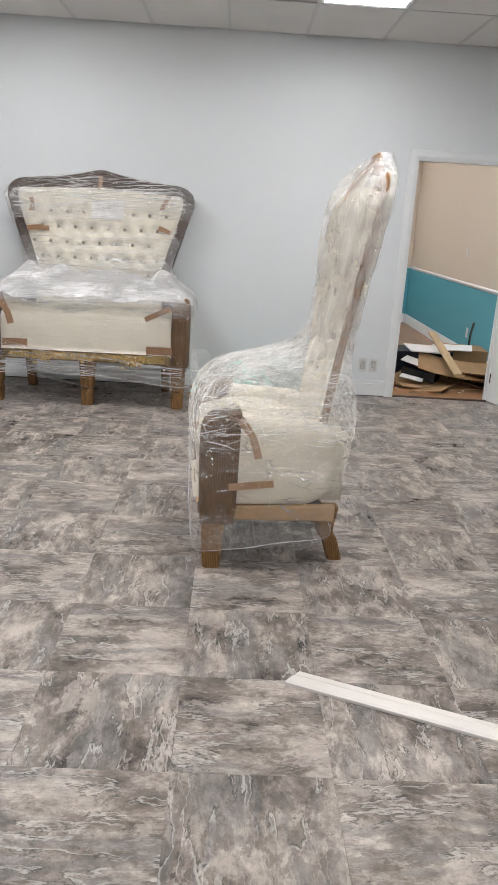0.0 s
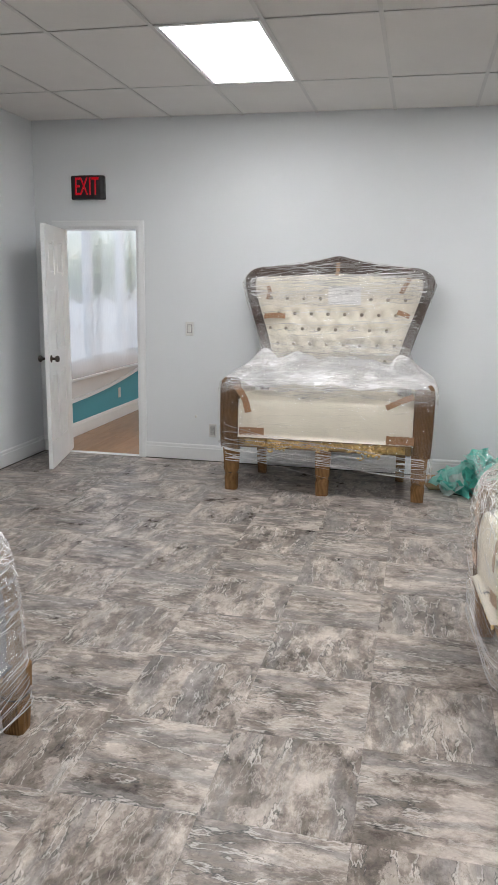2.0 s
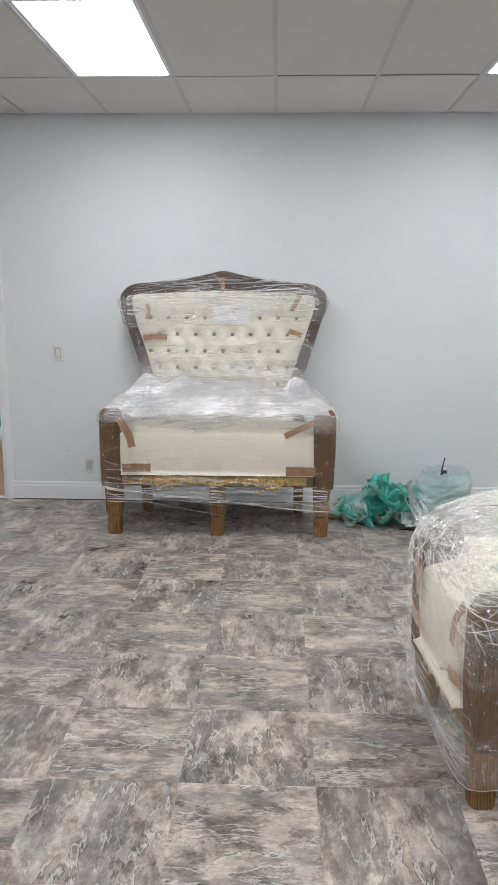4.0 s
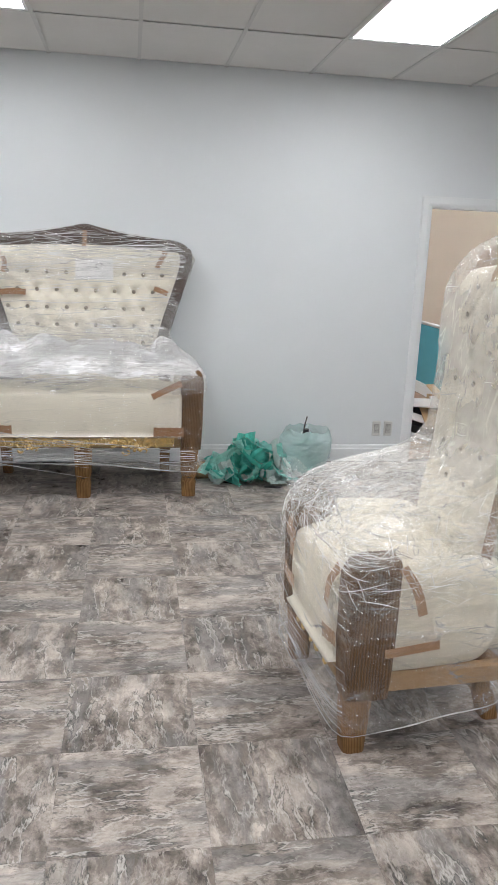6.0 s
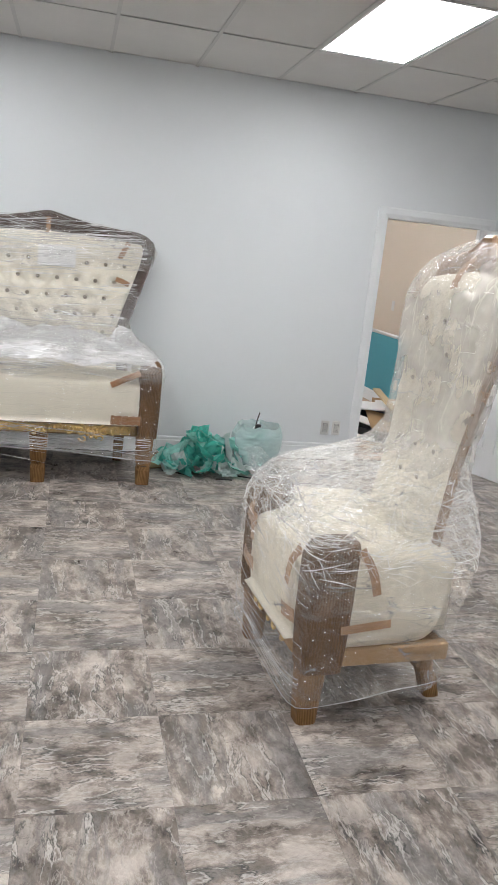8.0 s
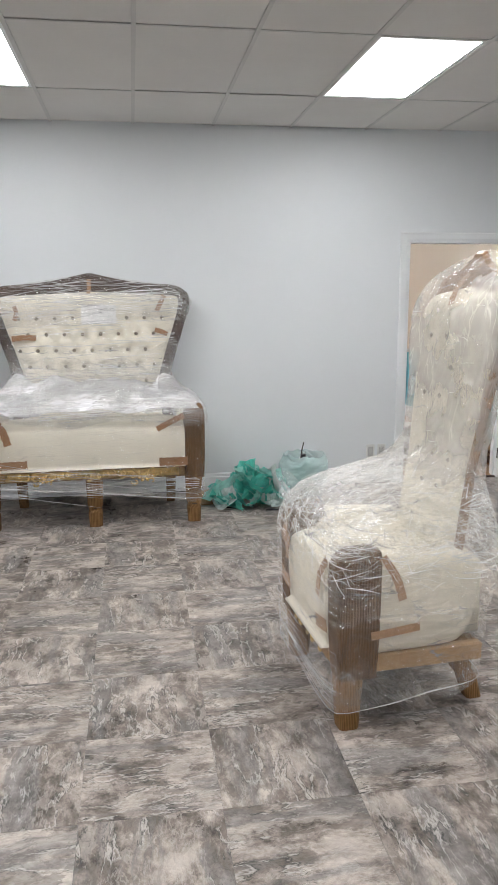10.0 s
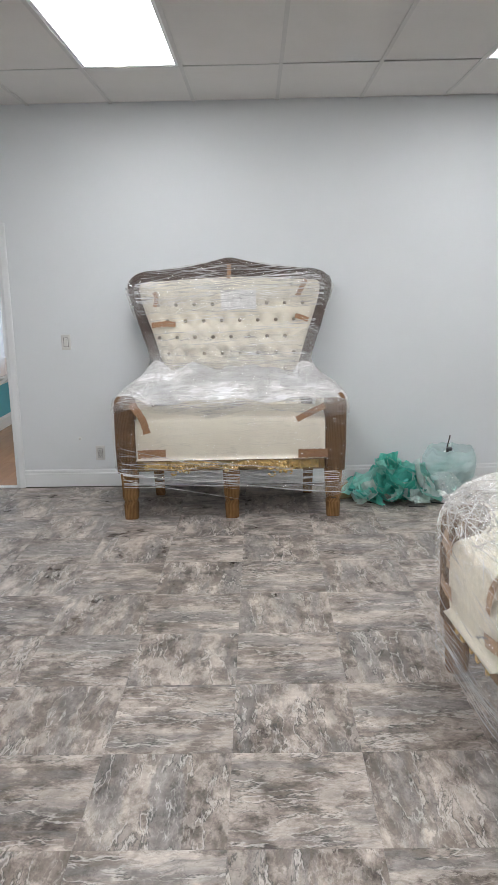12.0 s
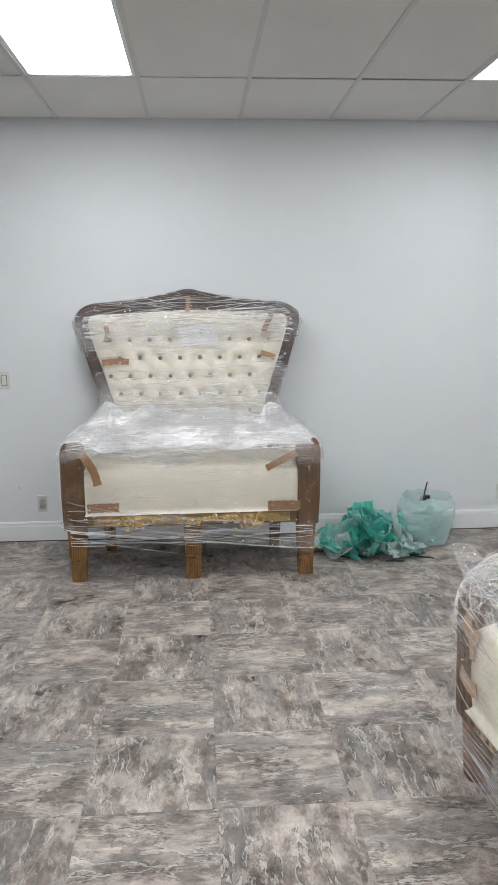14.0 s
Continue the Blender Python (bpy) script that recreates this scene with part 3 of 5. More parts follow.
tube(bm, [(0, 6.86, 2.76), (0, 9.25, 2.76)], 0.03, 12)
part("roller", bm, TRIM, shade)
bm = bmesh.new()
rows = []
for q in range(30):
    f = q / 29
    y, zc = 6.85 + f * 2.55, 0.365 + 0.20 * f**2.2
    rows.append([(X0 + 0.035, y, zc), (X0 + 0.050, y, zc), (X0 + 0.050, y, zc + 0.035), (X0 + 0.035, y, zc + 0.035)])
loft(bm, rows)
tagged(link("loose_trim_strip", bm, TRIM), "long white trim strip sagging along the window wall", "trim strip", kind="structure")
bm = bmesh.new()
rows = []
for q in range(30):
    f = q / 29
    y, zc = 6.85 + f * 2.55, 0.38 + 0.20 * f**2.2
    rows.append([(X0 + 0.012, y, zc), (X0 + 0.030, y, zc), (X0 + 0.030, y, 0.70), (X0 + 0.012, y, 0.70)])
loft(bm, rows)
tagged(link("window_apron_trim", bm, GREY_WALL), "pale grey apron panel under the window with a sagging lower edge", "panel", kind="structure")

# outside
tagged(link("ground", boxed(-400, X0 - T, -300, 400, -0.25, -0.12), ASPHALT), "pale concrete car park outside the window", "ground", kind="structure")
fence = thing("fence", pose(0, 24.0, -0.12), "white slatted fence across the car park", "fence")
for q in range(46):
    part("slat", boxed(-21 + q * 0.32, -20.8 + q * 0.32, -0.02, 0.02, 0.1, 1.0), TRIM, fence)
for z in (0.3, 0.8):
    part("rail", boxed(-21, -6.4, 0.025, 0.06, z, z + 0.1), TRIM, fence)


def tree(x, y, h, seed):
    r = random.Random(seed)
    ob = thing("tree", pose(x, y, -0.12), "leafy green tree behind the fence", "tree", "trees outside")
    bm = bmesh.new()
    tube(bm, [(0, 0, 0), (0.05, 0.03, h * 0.3), (0.0, 0.1, h * 0.6), (0.1, 0.0, h * 0.85)], lambda u: 0.16 * (1 - 0.8 * u), 10)
    limbs = []
    for q in range(9):
        a, z = r.uniform(0, 6.28), h * r.uniform(0.35, 0.75)
        e = Vector((math.cos(a) * r.uniform(0.8, 1.9), math.sin(a) * r.uniform(0.8, 1.9), z + r.uniform(0.5, 1.4)))
        tube(bm, [(0, 0, z), e * 0.5 + Vector((0, 0, z * 0.5)), e], lambda u: 0.06 * (1 - 0.8 * u), 6)
        limbs.append(e)
    part("trunk", bm, BARK, ob)
    vs, fs = [], []
    for e in limbs + [Vector((0, 0, h * 0.9))]:
        for _ in range(420):
            p = e + Vector((r.gauss(0, 0.5), r.gauss(0, 0.5), r.gauss(0, 0.4)))
            u = Vector((r.gauss(0, 1), r.gauss(0, 1), r.gauss(0, 1))).normalized()
            w = u.orthogonal().normalized()
            s = r.uniform(0.05, 0.11)
            i = len(vs)
            vs += [p - u * s, p + w * s * 0.5, p + u * s, p - w * s * 0.5]
            fs.append((i, i + 1, i + 2, i + 3))
    me = bpy.data.meshes.new("crown")
    me.from_pydata(vs, [], fs)
    me.materials.append(LEAF)
    crown = new("crown", me)
    crown.parent = ob


tree(-12.9, 27.5, 2.1, 1)
tree(-16.6, 29.0, 2.7, 2)


# ---- wrapped seats ----
def back_outline(wt, ww, z0, top, n=60):
    """Half outline of the shaped back, from its foot up to the crest: rows of half width and height."""
    d = top - 1.775
    pts = [(ww + 0.03, z0), (ww + 0.005, 0.86), (ww, 0.98 + d * 0.5), (ww + 0.35 * (wt - ww), 1.19 + d), (wt * 0.955, 1.42 + d), (wt, 1.565 + d), (wt * 0.965, 1.635 + d), (wt * 0.86, 1.680 + d), (wt * 0.66, 1.695 + d), (wt * 0.40, 1.715 + d), (wt * 0.16, 1.752 + d), (0.028, 1.774 + d), (0.0, 1.775 + d)]
    return smooth_row(pts, n)


def rear_y(z):
    """How far back the reclining back stands at a height."""
    return 0.29 + 0.105 * (z - 0.75)


class Film:
    """The wrap's shape: level by level its half width, front and back, as a rounded box."""

    def __init__(self, levels, power=11.0, crush=0.0):
        self.levels, self.power, self.crush = np.array(levels, float), power, crush

    def at(self, z):
        return [np.interp(z, self.levels[:, 0], self.levels[:, q]) for q in (1, 2, 3)]

    def front(self, x, z):
        a, f, b = self.at(z)
        u = min(0.999, abs(x) / a)
        return (f + b) / 2 - (b - f) / 2 * (1 - u**self.power) ** (1 / self.power)

    def mesh(self, bottom, seed, rough, n=150, rows=110):
        bm = bmesh.new()
        rings = []
        top = self.levels[-1, 0]
        for r in range(rows + 1):
            ring = []
            for q in range(n):
                th = 2 * math.pi * q / n
                c, s = math.cos(th), math.sin(th)
                rad = (abs(c) ** self.power + abs(s) ** self.power) ** (-1 / self.power)
                ux, uy = c * rad, s * rad
                lo = bottom(ux, uy)
                z = lo + (top - lo) * (r / rows)
                a, f, b = self.at(max(z, self.levels[0, 0]))
                p = Vector((ux * a, (f + b) / 2 + uy * (b - f) / 2, z))
                k = noise.fractal(Vector((p.x * 3 + seed, p.y * 3, p.z * 11)), 0.6, 2.2, 4) + 0.8 * noise.noise(Vector((p.x * 9, p.y * 9 + seed, p.z * 7)))
                out = Vector((ux, uy, 0)).normalized()
                if self.crush:
                    # loose bunches where the wrap is gathered over the arms
                    here = self.crush * math.exp(-(((z - 0.77) / 0.14) ** 2))
                    bunch = abs(noise.noise(Vector((p.x * 7 + seed, p.y * 7, p.z * 9)))) + 0.5 * abs(noise.noise(p * 17))
                    p += (out + Vector((0, 0, 0.7))) * here * (bunch - 0.15)
                edge = 1.0 if r > 2 else 1.6
                p += out * (k * rough * edge) + Vector((0, 0, 0.4 * rough * noise.noise(p * 8)))
                ring.append(p)
            rings.append(ring)
        loft(bm, rings, True, (False, True))
        return bm


def film_band(film, z0, z1, tilt, seed, lift, n=150, rows=26):
    """A further lap of wrap over part of the height, its edges wandering; milky laps hold painted glare."""
    bm = bmesh.new()
    rings = []
    for r in range(rows + 1):
        ring = []
        for q in range(n):
            th = 2 * math.pi * q / n
            c, s = math.cos(th), math.sin(th)
            rad = (abs(c) ** film.power + abs(s) ** film.power) ** (-1 / film.power)
            ux, uy = c * rad, s * rad
            lo = z0 + tilt * ux + 0.05 * noise.noise(Vector((ux * 3, uy * 3, seed)))
            hi = z1 + tilt * ux + 0.07 * noise.noise(Vector((ux * 5, uy * 5, seed + 9)))
            z = lo + (hi - lo) * r / rows
            a, f, b = film.at(z)
            k = noise.fractal(Vector((ux * 2.5 + seed, uy * 2.5, z * 16)), 0.6, 2.2, 4)
            out = Vector((ux, uy, 0)).normalized()
            ring.append(Vector((ux * a, (f + b) / 2 + uy * (b - f) / 2, z)) + out * (lift + 0.006 * k) + Vector((0, 0, lift * 0.7)))
        rings.append(ring)
    loft(bm, rings, True, (False, False))
    return bm


def film_folds(film, spans, seed, count, thick, lift=0.006):
    """Thin gathered folds of the wrap that run across its front."""
    r = random.Random(seed)
    vs, fs = [], []
    for _ in range(count):
        z0, z1, slope, long0, long1 = r.choice(spans)
        z = r.uniform(z0, z1)
        a, f, b = film.at(z)
        ln = r.uniform(long0, long1) * a
        xc = r.uniform(-a, a)
        sl = r.gauss(slope, 0.06)
        t, n = thick * r.uniform(0.4, 1.3), 16
        ph = r.uniform(0, 6)
        for i in range(n + 1):
            x = xc + (i / n - 0.5) * ln
            zz = z + sl * (x - xc) + 0.006 * math.sin(ph + 4 * i / n)
            x = max(-a * 0.92, min(a * 0.92, x))
            zz = max(film.levels[0, 0], min(zz, film.levels[-1, 0] - 0.02))
            a2 = film.at(zz)[0]
            x = max(-a2 * 0.92, min(a2 * 0.92, x))
            y = film.front(x, zz) - lift
            w = t * math.sin(math.pi * (0.06 + 0.88 * i / n))
            k = len(vs)
            vs += [(x, y, zz - w), (x, y - w * 1.2, zz), (x, y, zz + w)]
            if i:
                fs += [(k - 3, k, k + 1, k - 2), (k - 2, k + 1, k + 2, k - 1)]
    me = bpy.data.meshes.new("film_folds")
    me.from_pydata(vs, [], fs)
    for p in me.polygons:
        p.use_smooth = True
    me.materials.append(FOLD)
    return me


def film_strands(film, z0, z1, seed, count, long0, long1, thick):
    """Short crinkles of the wrap, running every way all round it; their white paints in glints."""
    r = random.Random(seed)
    vs, fs = [], []
    for _ in range(count):
        th, z, ang = r.uniform(0, 2 * math.pi), r.triangular(z0, z1), r.uniform(-1.3, 1.3)
        ln, t, bow, n = r.uniform(long0, long1), thick * r.uniform(0.4, 1.3), r.uniform(-0.3, 0.3), 7
        for i in range(n + 1):
            f = i / n - 0.5
            zz = z + ln * f * math.sin(ang) * 0.7 + bow * ln * f * f
            a, fr, b = film.at(max(film.levels[0, 0], zz))
            tt = th + ln * f * math.cos(ang) / max(0.15, (a + (b - fr) / 2) / 2)
            c, s = math.cos(tt), math.sin(tt)
            rad = (abs(c) ** film.power + abs(s) ** film.power) ** (-1 / film.power)
            out = Vector((c, s, 0))
            p = Vector((c * rad * a, (fr + b) / 2 + s * rad * (b - fr) / 2, zz)) + out * 0.008
            w = t * math.sin(math.pi * (0.06 + 0.88 * i / n))
            side = Vector((-s * math.sin(ang), c * math.sin(ang), math.cos(ang)))
            k = len(vs)
            vs += [p - side * w, p + out * w + Vector((0, 0, w * 0.7)), p + side * w]
            if i:
                fs += [(k - 3, k, k + 1, k - 2), (k - 2, k + 1, k + 2, k - 1)]
    me = bpy.data.meshes.new("film_crinkle")
    me.from_pydata(vs, [], fs)
    for p in me.polygons:
        p.use_smooth = True
    me.materials.append(CRINKLE)
    return me


def leg_mesh(x, y, z1, w, taper=0.82, waist=None):
    """Post wrapped in board: square, rounded, gathered where it is tied."""
    bm = bmesh.new()
    rings = []
    for f in np.linspace(0, 1, 15):
        z = f * z1
        k = taper + (1 - taper) * f
        if waist:
            k *= 1 - 0.26 * math.exp(-(((z - waist) / 0.012) ** 2)) + 0.05 * math.exp(-(((z - waist - 0.03) / 0.02) ** 2))
        h = w / 2 * k
        ring = []
        for q in range(20):
            a = 2 * math.pi * q / 20
            c, s = math.cos(a), math.sin(a)
            r = (abs(c) ** 5 + abs(s) ** 5) ** -0.2
            wob = 1 + 0.03 * noise.noise(Vector((x * 7 + c, y * 5 + s, z * 9)))
            ring.append((x + c * r * h * wob, y + s * r * h * wob, z))
        rings.append(ring)
    loft(bm, rings)
    return bm


def tape_mesh(film, pts, width, lift=0.004):
    """A strip of tape lying on the film along points of x and z."""
    rows = smooth_row(pts, 14)
    bm = bmesh.new()
    rings = []
    for i, (x, z) in enumerate(rows):
        dx, dz = rows[min(i + 1, 13)] - rows[max(i - 1, 0)]
        ln = math.hypot(dx, dz)
        nx, nz = -dz / ln, dx / ln
        w = width * (0.5 + 0.06 * math.sin(i * 2.1))
        ring = []
        for u, l in ((-w, lift), (w, lift), (w, lift + 0.0015), (-w, lift + 0.0015)):
            px, pz = x + nx * u, z + nz * u
            ring.append((px, film.front(px, pz) - l, pz))
        rings.append(ring)
    loft(bm, rings)
    return bm


def scroll(bm, cx, cz, y, r, turn, hand, thick):
    pts = []
    for i in range(18):
        f = i / 17
        a = turn + hand * f * 4.6
        rr = r * (1 - 0.75 * f)
        pts.append((cx + rr * math.cos(a), y - 0.004 * math.sin(f * 3), cz + rr * math.sin(a)))
    tube(bm, pts, lambda u: thick * (1.0 - 0.45 * u), 6)


def wrapped_seat(name, m, label, category, group, hw, wt, ww, rail, arm, seat_z, top, film_levels, bottom, front_fabric, mid_leg, tapes, seed, film_mat, tied, bands, folds, recline=None, lean=0.0, leg_out=0.0):
    ob = thing(name, m, label, category, group)
    r0, r1 = rail
    chair_like = hw < 0.6

    def rear(z):
        return rear_y(z) if recline is None else recline[0] + recline[1] * (z - 0.85)

    FY, RY = -0.39, 0.27
    post, deep = 0.145, 0.068 if hw > 0.6 else 0.084
    inner = hw - post
    # carved rail round the seat
    bm = bmesh.new()
    box(bm, -inner, inner, FY + 0.012, FY + 0.055, r0, r1 + 0.004, 0.008)
    part("seat_rail", bm, CARD_FLAT if hw < 0.6 else OLD_GOLD, ob)
    for sx in (-1, 1):
        bm = bmesh.new()
        box(bm, sx * (hw - 0.05) - 0.02, sx * (hw - 0.05) + 0.02, FY + 0.11, RY - (0.065 if chair_like else 0.0), r0, r1 + 0.01, 0.006)
        part("side_rail", bm, CARD_FLAT, ob)
    # black plate added under the seat to deepen the shadow there
    part("underside_shader", boxed(-hw + 0.05, hw - 0.05, FY + 0.06, RY - (0.08 if chair_like else 0.02), r0 - 0.004, r0 + 0.002), SLOT, ob, "unseen black plate added to darken the floor under the seat")
    # upholstered seat with a swelling front
    bm = bmesh.new()
    rings = []
    for q in range(31):
        x = -inner + 2 * inner * q / 30
        e = 1 - abs(x / inner) ** 10 * 0.06
        puff = 0.012 * noise.noise(Vector((x * 3, seed, 0)))
        prof = smooth_row([(RY - 0.02, r1), (FY + 0.03, r1 + 0.002), (FY + 0.006, r1 + 0.02), (FY - 0.004, (r1 + seat_z) / 2 + puff), (FY + 0.004, seat_z - 0.02), (FY + 0.045, seat_z + 0.02), (-0.14, seat_z + 0.05 + puff), (0.1, seat_z + 0.02), (RY - 0.02, seat_z)], 30)
        rings.append([(x, y, r1 + (z - r1) * e) for y, z in prof])
    loft(bm, rings)
    part("seat", bm, (front_fabric,), ob, smooth=True)
    # arms: board-wrapped posts in front, upholstered panels behind
    for sx in (-1, 1):
        bm = bmesh.new()
        cx = sx * (hw - post / 2)
        rings = []
        for z, k, dy in ((r0 - 0.01, 0.88, 0), (r0 + 0.05, 0.93, 0), (r1 + 0.1, 0.98, 0), (arm - 0.14, 1.0, 0), (arm - 0.08, 1.0, 0.0), (arm - 0.035, 0.90, 0.012), (arm - 0.01, 0.66, 0.03), (arm, 0.30, 0.04)):
            ring = []
            for q in range(24):
                a = 2 * math.pi * q / 24
                c, s = math.cos(a), math.sin(a)
                r = (abs(c) ** 9 + abs(s) ** 9) ** (-1 / 9)
                wob = 1 + 0.04 * noise.noise(Vector((c * 2 + seed, s * 2 + sx, z * 8)))
                ring.append((cx + sx * 0.01 * (1 - k) + c * r * post / 2 * k * wob, FY - 0.003 + deep + dy + lean * (z - r0) / (arm - r0) + s * r * deep * k * wob, z))
            rings.append(ring)
        loft(bm, rings)
        part("arm_post", bm, CARD_DARK, ob, "arm post wrapped in brown corrugated board")
        bm = bmesh.new()
        rings = []
        for f in np.linspace(0, 1, 16):
            y = FY + 0.12 + f * (RY - FY - (0.185 if chair_like else 0.16))
            close = math.sqrt(max(0.04, 1 - (max(0.0, f - 0.72) / 0.28) ** 2))
            tz = arm - 0.035 - 0.02 * f
            foot = r1 + 0.05 * f**12
            ring = []
            for q in range(20):
                a = 2 * math.pi * q / 20
                c, s = math.cos(a), math.sin(a)
                r = (abs(c) ** 4 + abs(s) ** 4) ** -0.25
                zc, zh = (foot + tz) / 2 + 0.005, (tz - foot) / 2 * (0.35 + 0.65 * close)
                ring.append((sx * (hw - 0.082 - 0.03 * f**2) + c * r * 0.07 * close, y, zc + s * r * zh))
            rings.append(ring)
        loft(bm, rings)
        part("arm_panel", bm, FABRIC, ob, smooth=True)
    # legs in board sleeves
    spots = [(-hw + 0.085 - leg_out, FY + 0.065 - leg_out, 1), (hw - 0.085 + leg_out, FY + 0.065 - leg_out, 1)] + ([(0, FY + 0.06, 1)] if mid_leg else [])
    for lx, ly, _ in spots:
        leg = part("leg", leg_mesh(lx, ly, r0 + 0.01, 0.122 if hw > 0.6 else 0.105, 0.74, 0.135 if tied else None), CARD, ob, "front leg in a brown corrugated sleeve")
        if tied:
            bm = bmesh.new()
            tube(bm, [(lx + 0.046 * math.cos(a), ly + 0.046 * math.sin(a), 0.135 + 0.003 * math.sin(3 * a)) for a in np.linspace(0, 6.28, 22)], 0.003, 6)
            part("string", bm, BLACK, leg)
    for sx in (-1, 1):
        bm = bmesh.new()
        lx = sx * (hw - (0.22 if hw > 0.6 else 0.175))
        pts = [(lx, RY - 0.06, r0 + 0.02), (lx, RY - 0.075, r0 * 0.6), (lx, RY - 0.05, 0.10), (lx, RY - 0.018, 0.0)]
        rings = []
        for (px, py, pz), w in zip(smooth_row(pts, 12), np.linspace(0.078, 0.066, 12)):
            rings.append([(px + cx * w / 2, py + cy * w / 2, max(0, pz)) for cx, cy in ((-1, -0.7), (-0.7, -1), (0.7, -1), (1, -0.7), (1, 0.7), (0.7, 1), (-0.7, 1), (-1, 0.7))])
        loft(bm, rings)
        part("leg", bm, CARD, ob, "curved rear leg in brown paper board")
    # back: shaped frame, padded rear, tufted front
    half = back_outline(wt, ww, seat_z - 0.06, top)
    loop = [(x, z) for x, z in half] + [(-x, z) for x, z in half[::-1][1:]]
    bm = bmesh.new()
    rings = []
    ft = 0.07 if hw > 0.6 else 0.034
    for d, grow in ((0.0, 0.0), (-0.006, 0.010), (0.020 - ft, 0.012), (0.004 - ft, 0.0), (-ft, -0.012)):
        rings.append([(x * (1 + grow / wt), rear(z) + d, z + grow * (1 if z > 1.3 else 0)) for x, z in loop])
    loft(bm, rings)
    part("back_frame", bm, BROWN if hw > 0.6 else FRAME_WOOD, ob, "dark brown shaped back frame")
    # rear pad
    bm = bmesh.new()
    rings = []
    for d, k in ((0.004, 0.93), (0.03, 0.90), (0.045, 0.80), (0.05, 0.55)):
        cz = (top + seat_z) / 2
        rings.append([(x * k, rear(z) + d * (0.55 if chair_like else 1.0), cz + (z - cz) * (k + 0.02)) for x, z in loop])
    loft(bm, rings)
    part("back_rear_pad", bm, FABRIC, ob, smooth=True)
    # tufted front
    px, pz = 0.133, 0.119
    zrow = 1.335 + (top - 1.775)
    buttons = []
    for j in range(-4, 2):
        for i in range(-7, 8):
            bx, bz = (i + (0.5 if j % 2 == 0 else 0.0)) * px + 0.006, zrow + j * pz
            w = np.interp(bz, half[:40, 1], half[:40, 0]) - 0.085
            if abs(bx) < w - 0.02 and bz > seat_z + 0.12:
                buttons.append((bx, bz))
    bl, tl = seat_z - 0.02, top - 0.155
    bm = bmesh.new()
    nx, nz = 130 if hw > 0.6 else 76, 84
    grid = []
    depth, keen = (0.075, 5) if hw > 0.6 else (0.095, 9)

    def cushion_y(u, z, x):
        v = (z - bl) / (tl - bl)
        e = max(0.0, 1 - abs(u) ** keen) ** 0.5 * max(0.0, 1 - max(0.0, (v - 0.86) / 0.14) ** 2) ** 0.5
        deepness = 0.022 + 0.080 * v if chair_like else depth
        return rear(z) - ft + 0.008 - deepness * e, e

    for r in range(nz + 1):
        z = bl + (tl - bl) * r / nz
        w = np.interp(z, half[:40, 1], half[:40, 0]) - (0.072 if hw > 0.6 else 0.012)
        row = []
        for q in range(nx + 1):
            u = 2 * q / nx - 1
            x = u * w
            y, e = cushion_y(u, z, x)
            dip = 0.0
            for bx, bz in buttons:
                d2 = (x - bx) ** 2 + (z - bz) ** 2
                if d2 < 0.02:
                    dip += math.exp(-d2 / 0.0011)
                    # pleats run on the slant between the buttons
            a, b = ((x - 0.006) / px + (z - zrow) / pz) % 1, ((x - 0.006) / px - (z - zrow) / pz) % 1
            pleat = max(math.exp(-((min((a - 0.5) % 1, (0.5 - a) % 1) / 0.06) ** 2)), math.exp(-((min((b - 0.5) % 1, (0.5 - b) % 1) / 0.06) ** 2)))
            y += (0.026 * dip + 0.005 * pleat) * e
            row.append(bm.verts.new((x, y, z + 0.03 * (1 - abs(u)) * max(0, (r / nz - 0.7) / 0.3))))
        grid.append(row)
    for a, b in zip(grid, grid[1:]):
        for q in range(nx):
            bm.faces.new((a[q], a[q + 1], b[q + 1], b[q]))
    cush = part("backrest", bm, FABRIC, ob, "cream tufted back cushion", True)
    for bx, bz in buttons:
        w = np.interp(bz, half[:40, 1], half[:40, 0]) - 0.06
        y, e = cushion_y(bx / w, bz, bx)
        bm = bmesh.new()
        # the sofa's dark buttons are widened to take in their dimples' shade
        bmesh.ops.create_uvsphere(bm, u_segments=8, v_segments=5, radius=0.010 if chair_like else 0.0145)
        bmesh.ops.transform(bm, matrix=Matrix.Translation((bx, y + 0.011 * e, bz)) @ Matrix.Diagonal((1, 0.5, 1, 1)), verts=bm.verts)
        part("button", bm, BUTTON, cush)
    # gilded carving on the front rail
    y = FY + 0.006
    mid = (r0 + r1) / 2 - 0.006
    if hw > 0.6:
        for sx in (-1, 1):
            bm = bmesh.new()
            box(bm, sx * 0.30 - 0.30, sx * 0.30 + 0.30, FY + 0.008, FY + 0.013, mid - 0.022, mid + 0.034)
            for q in range(22):
                cx = sx * 0.30 - 0.285 + q * 0.027
                scroll(bm, cx, mid + 0.006 + 0.008 * math.sin(q * 1.9), y + 0.004, 0.017 + 0.004 * math.sin(q * 2.7), 1.6 + q, 1 if q % 2 else -1, 0.0048)
            part("carving", bm, GOLD, ob, "gilded carved border of scrolls", True)
        for c0, k in ((0.345, 1.45), (-0.345, 1.1), (0.0, 0.7)):
            bm = bmesh.new()
            bmesh.ops.create_uvsphere(bm, u_segments=10, v_segments=6, radius=0.016 * k, matrix=Matrix.Translation((c0, y, mid - 0.01 * k)))
            for q in range(7):
                a = 2 * math.pi * q / 7
                bmesh.ops.create_uvsphere(bm, u_segments=8, v_segments=5, radius=0.009 * k, matrix=Matrix.Translation((c0 + 0.022 * k * math.cos(a), y, mid - 0.01 * k + 0.022 * k * math.sin(a))))
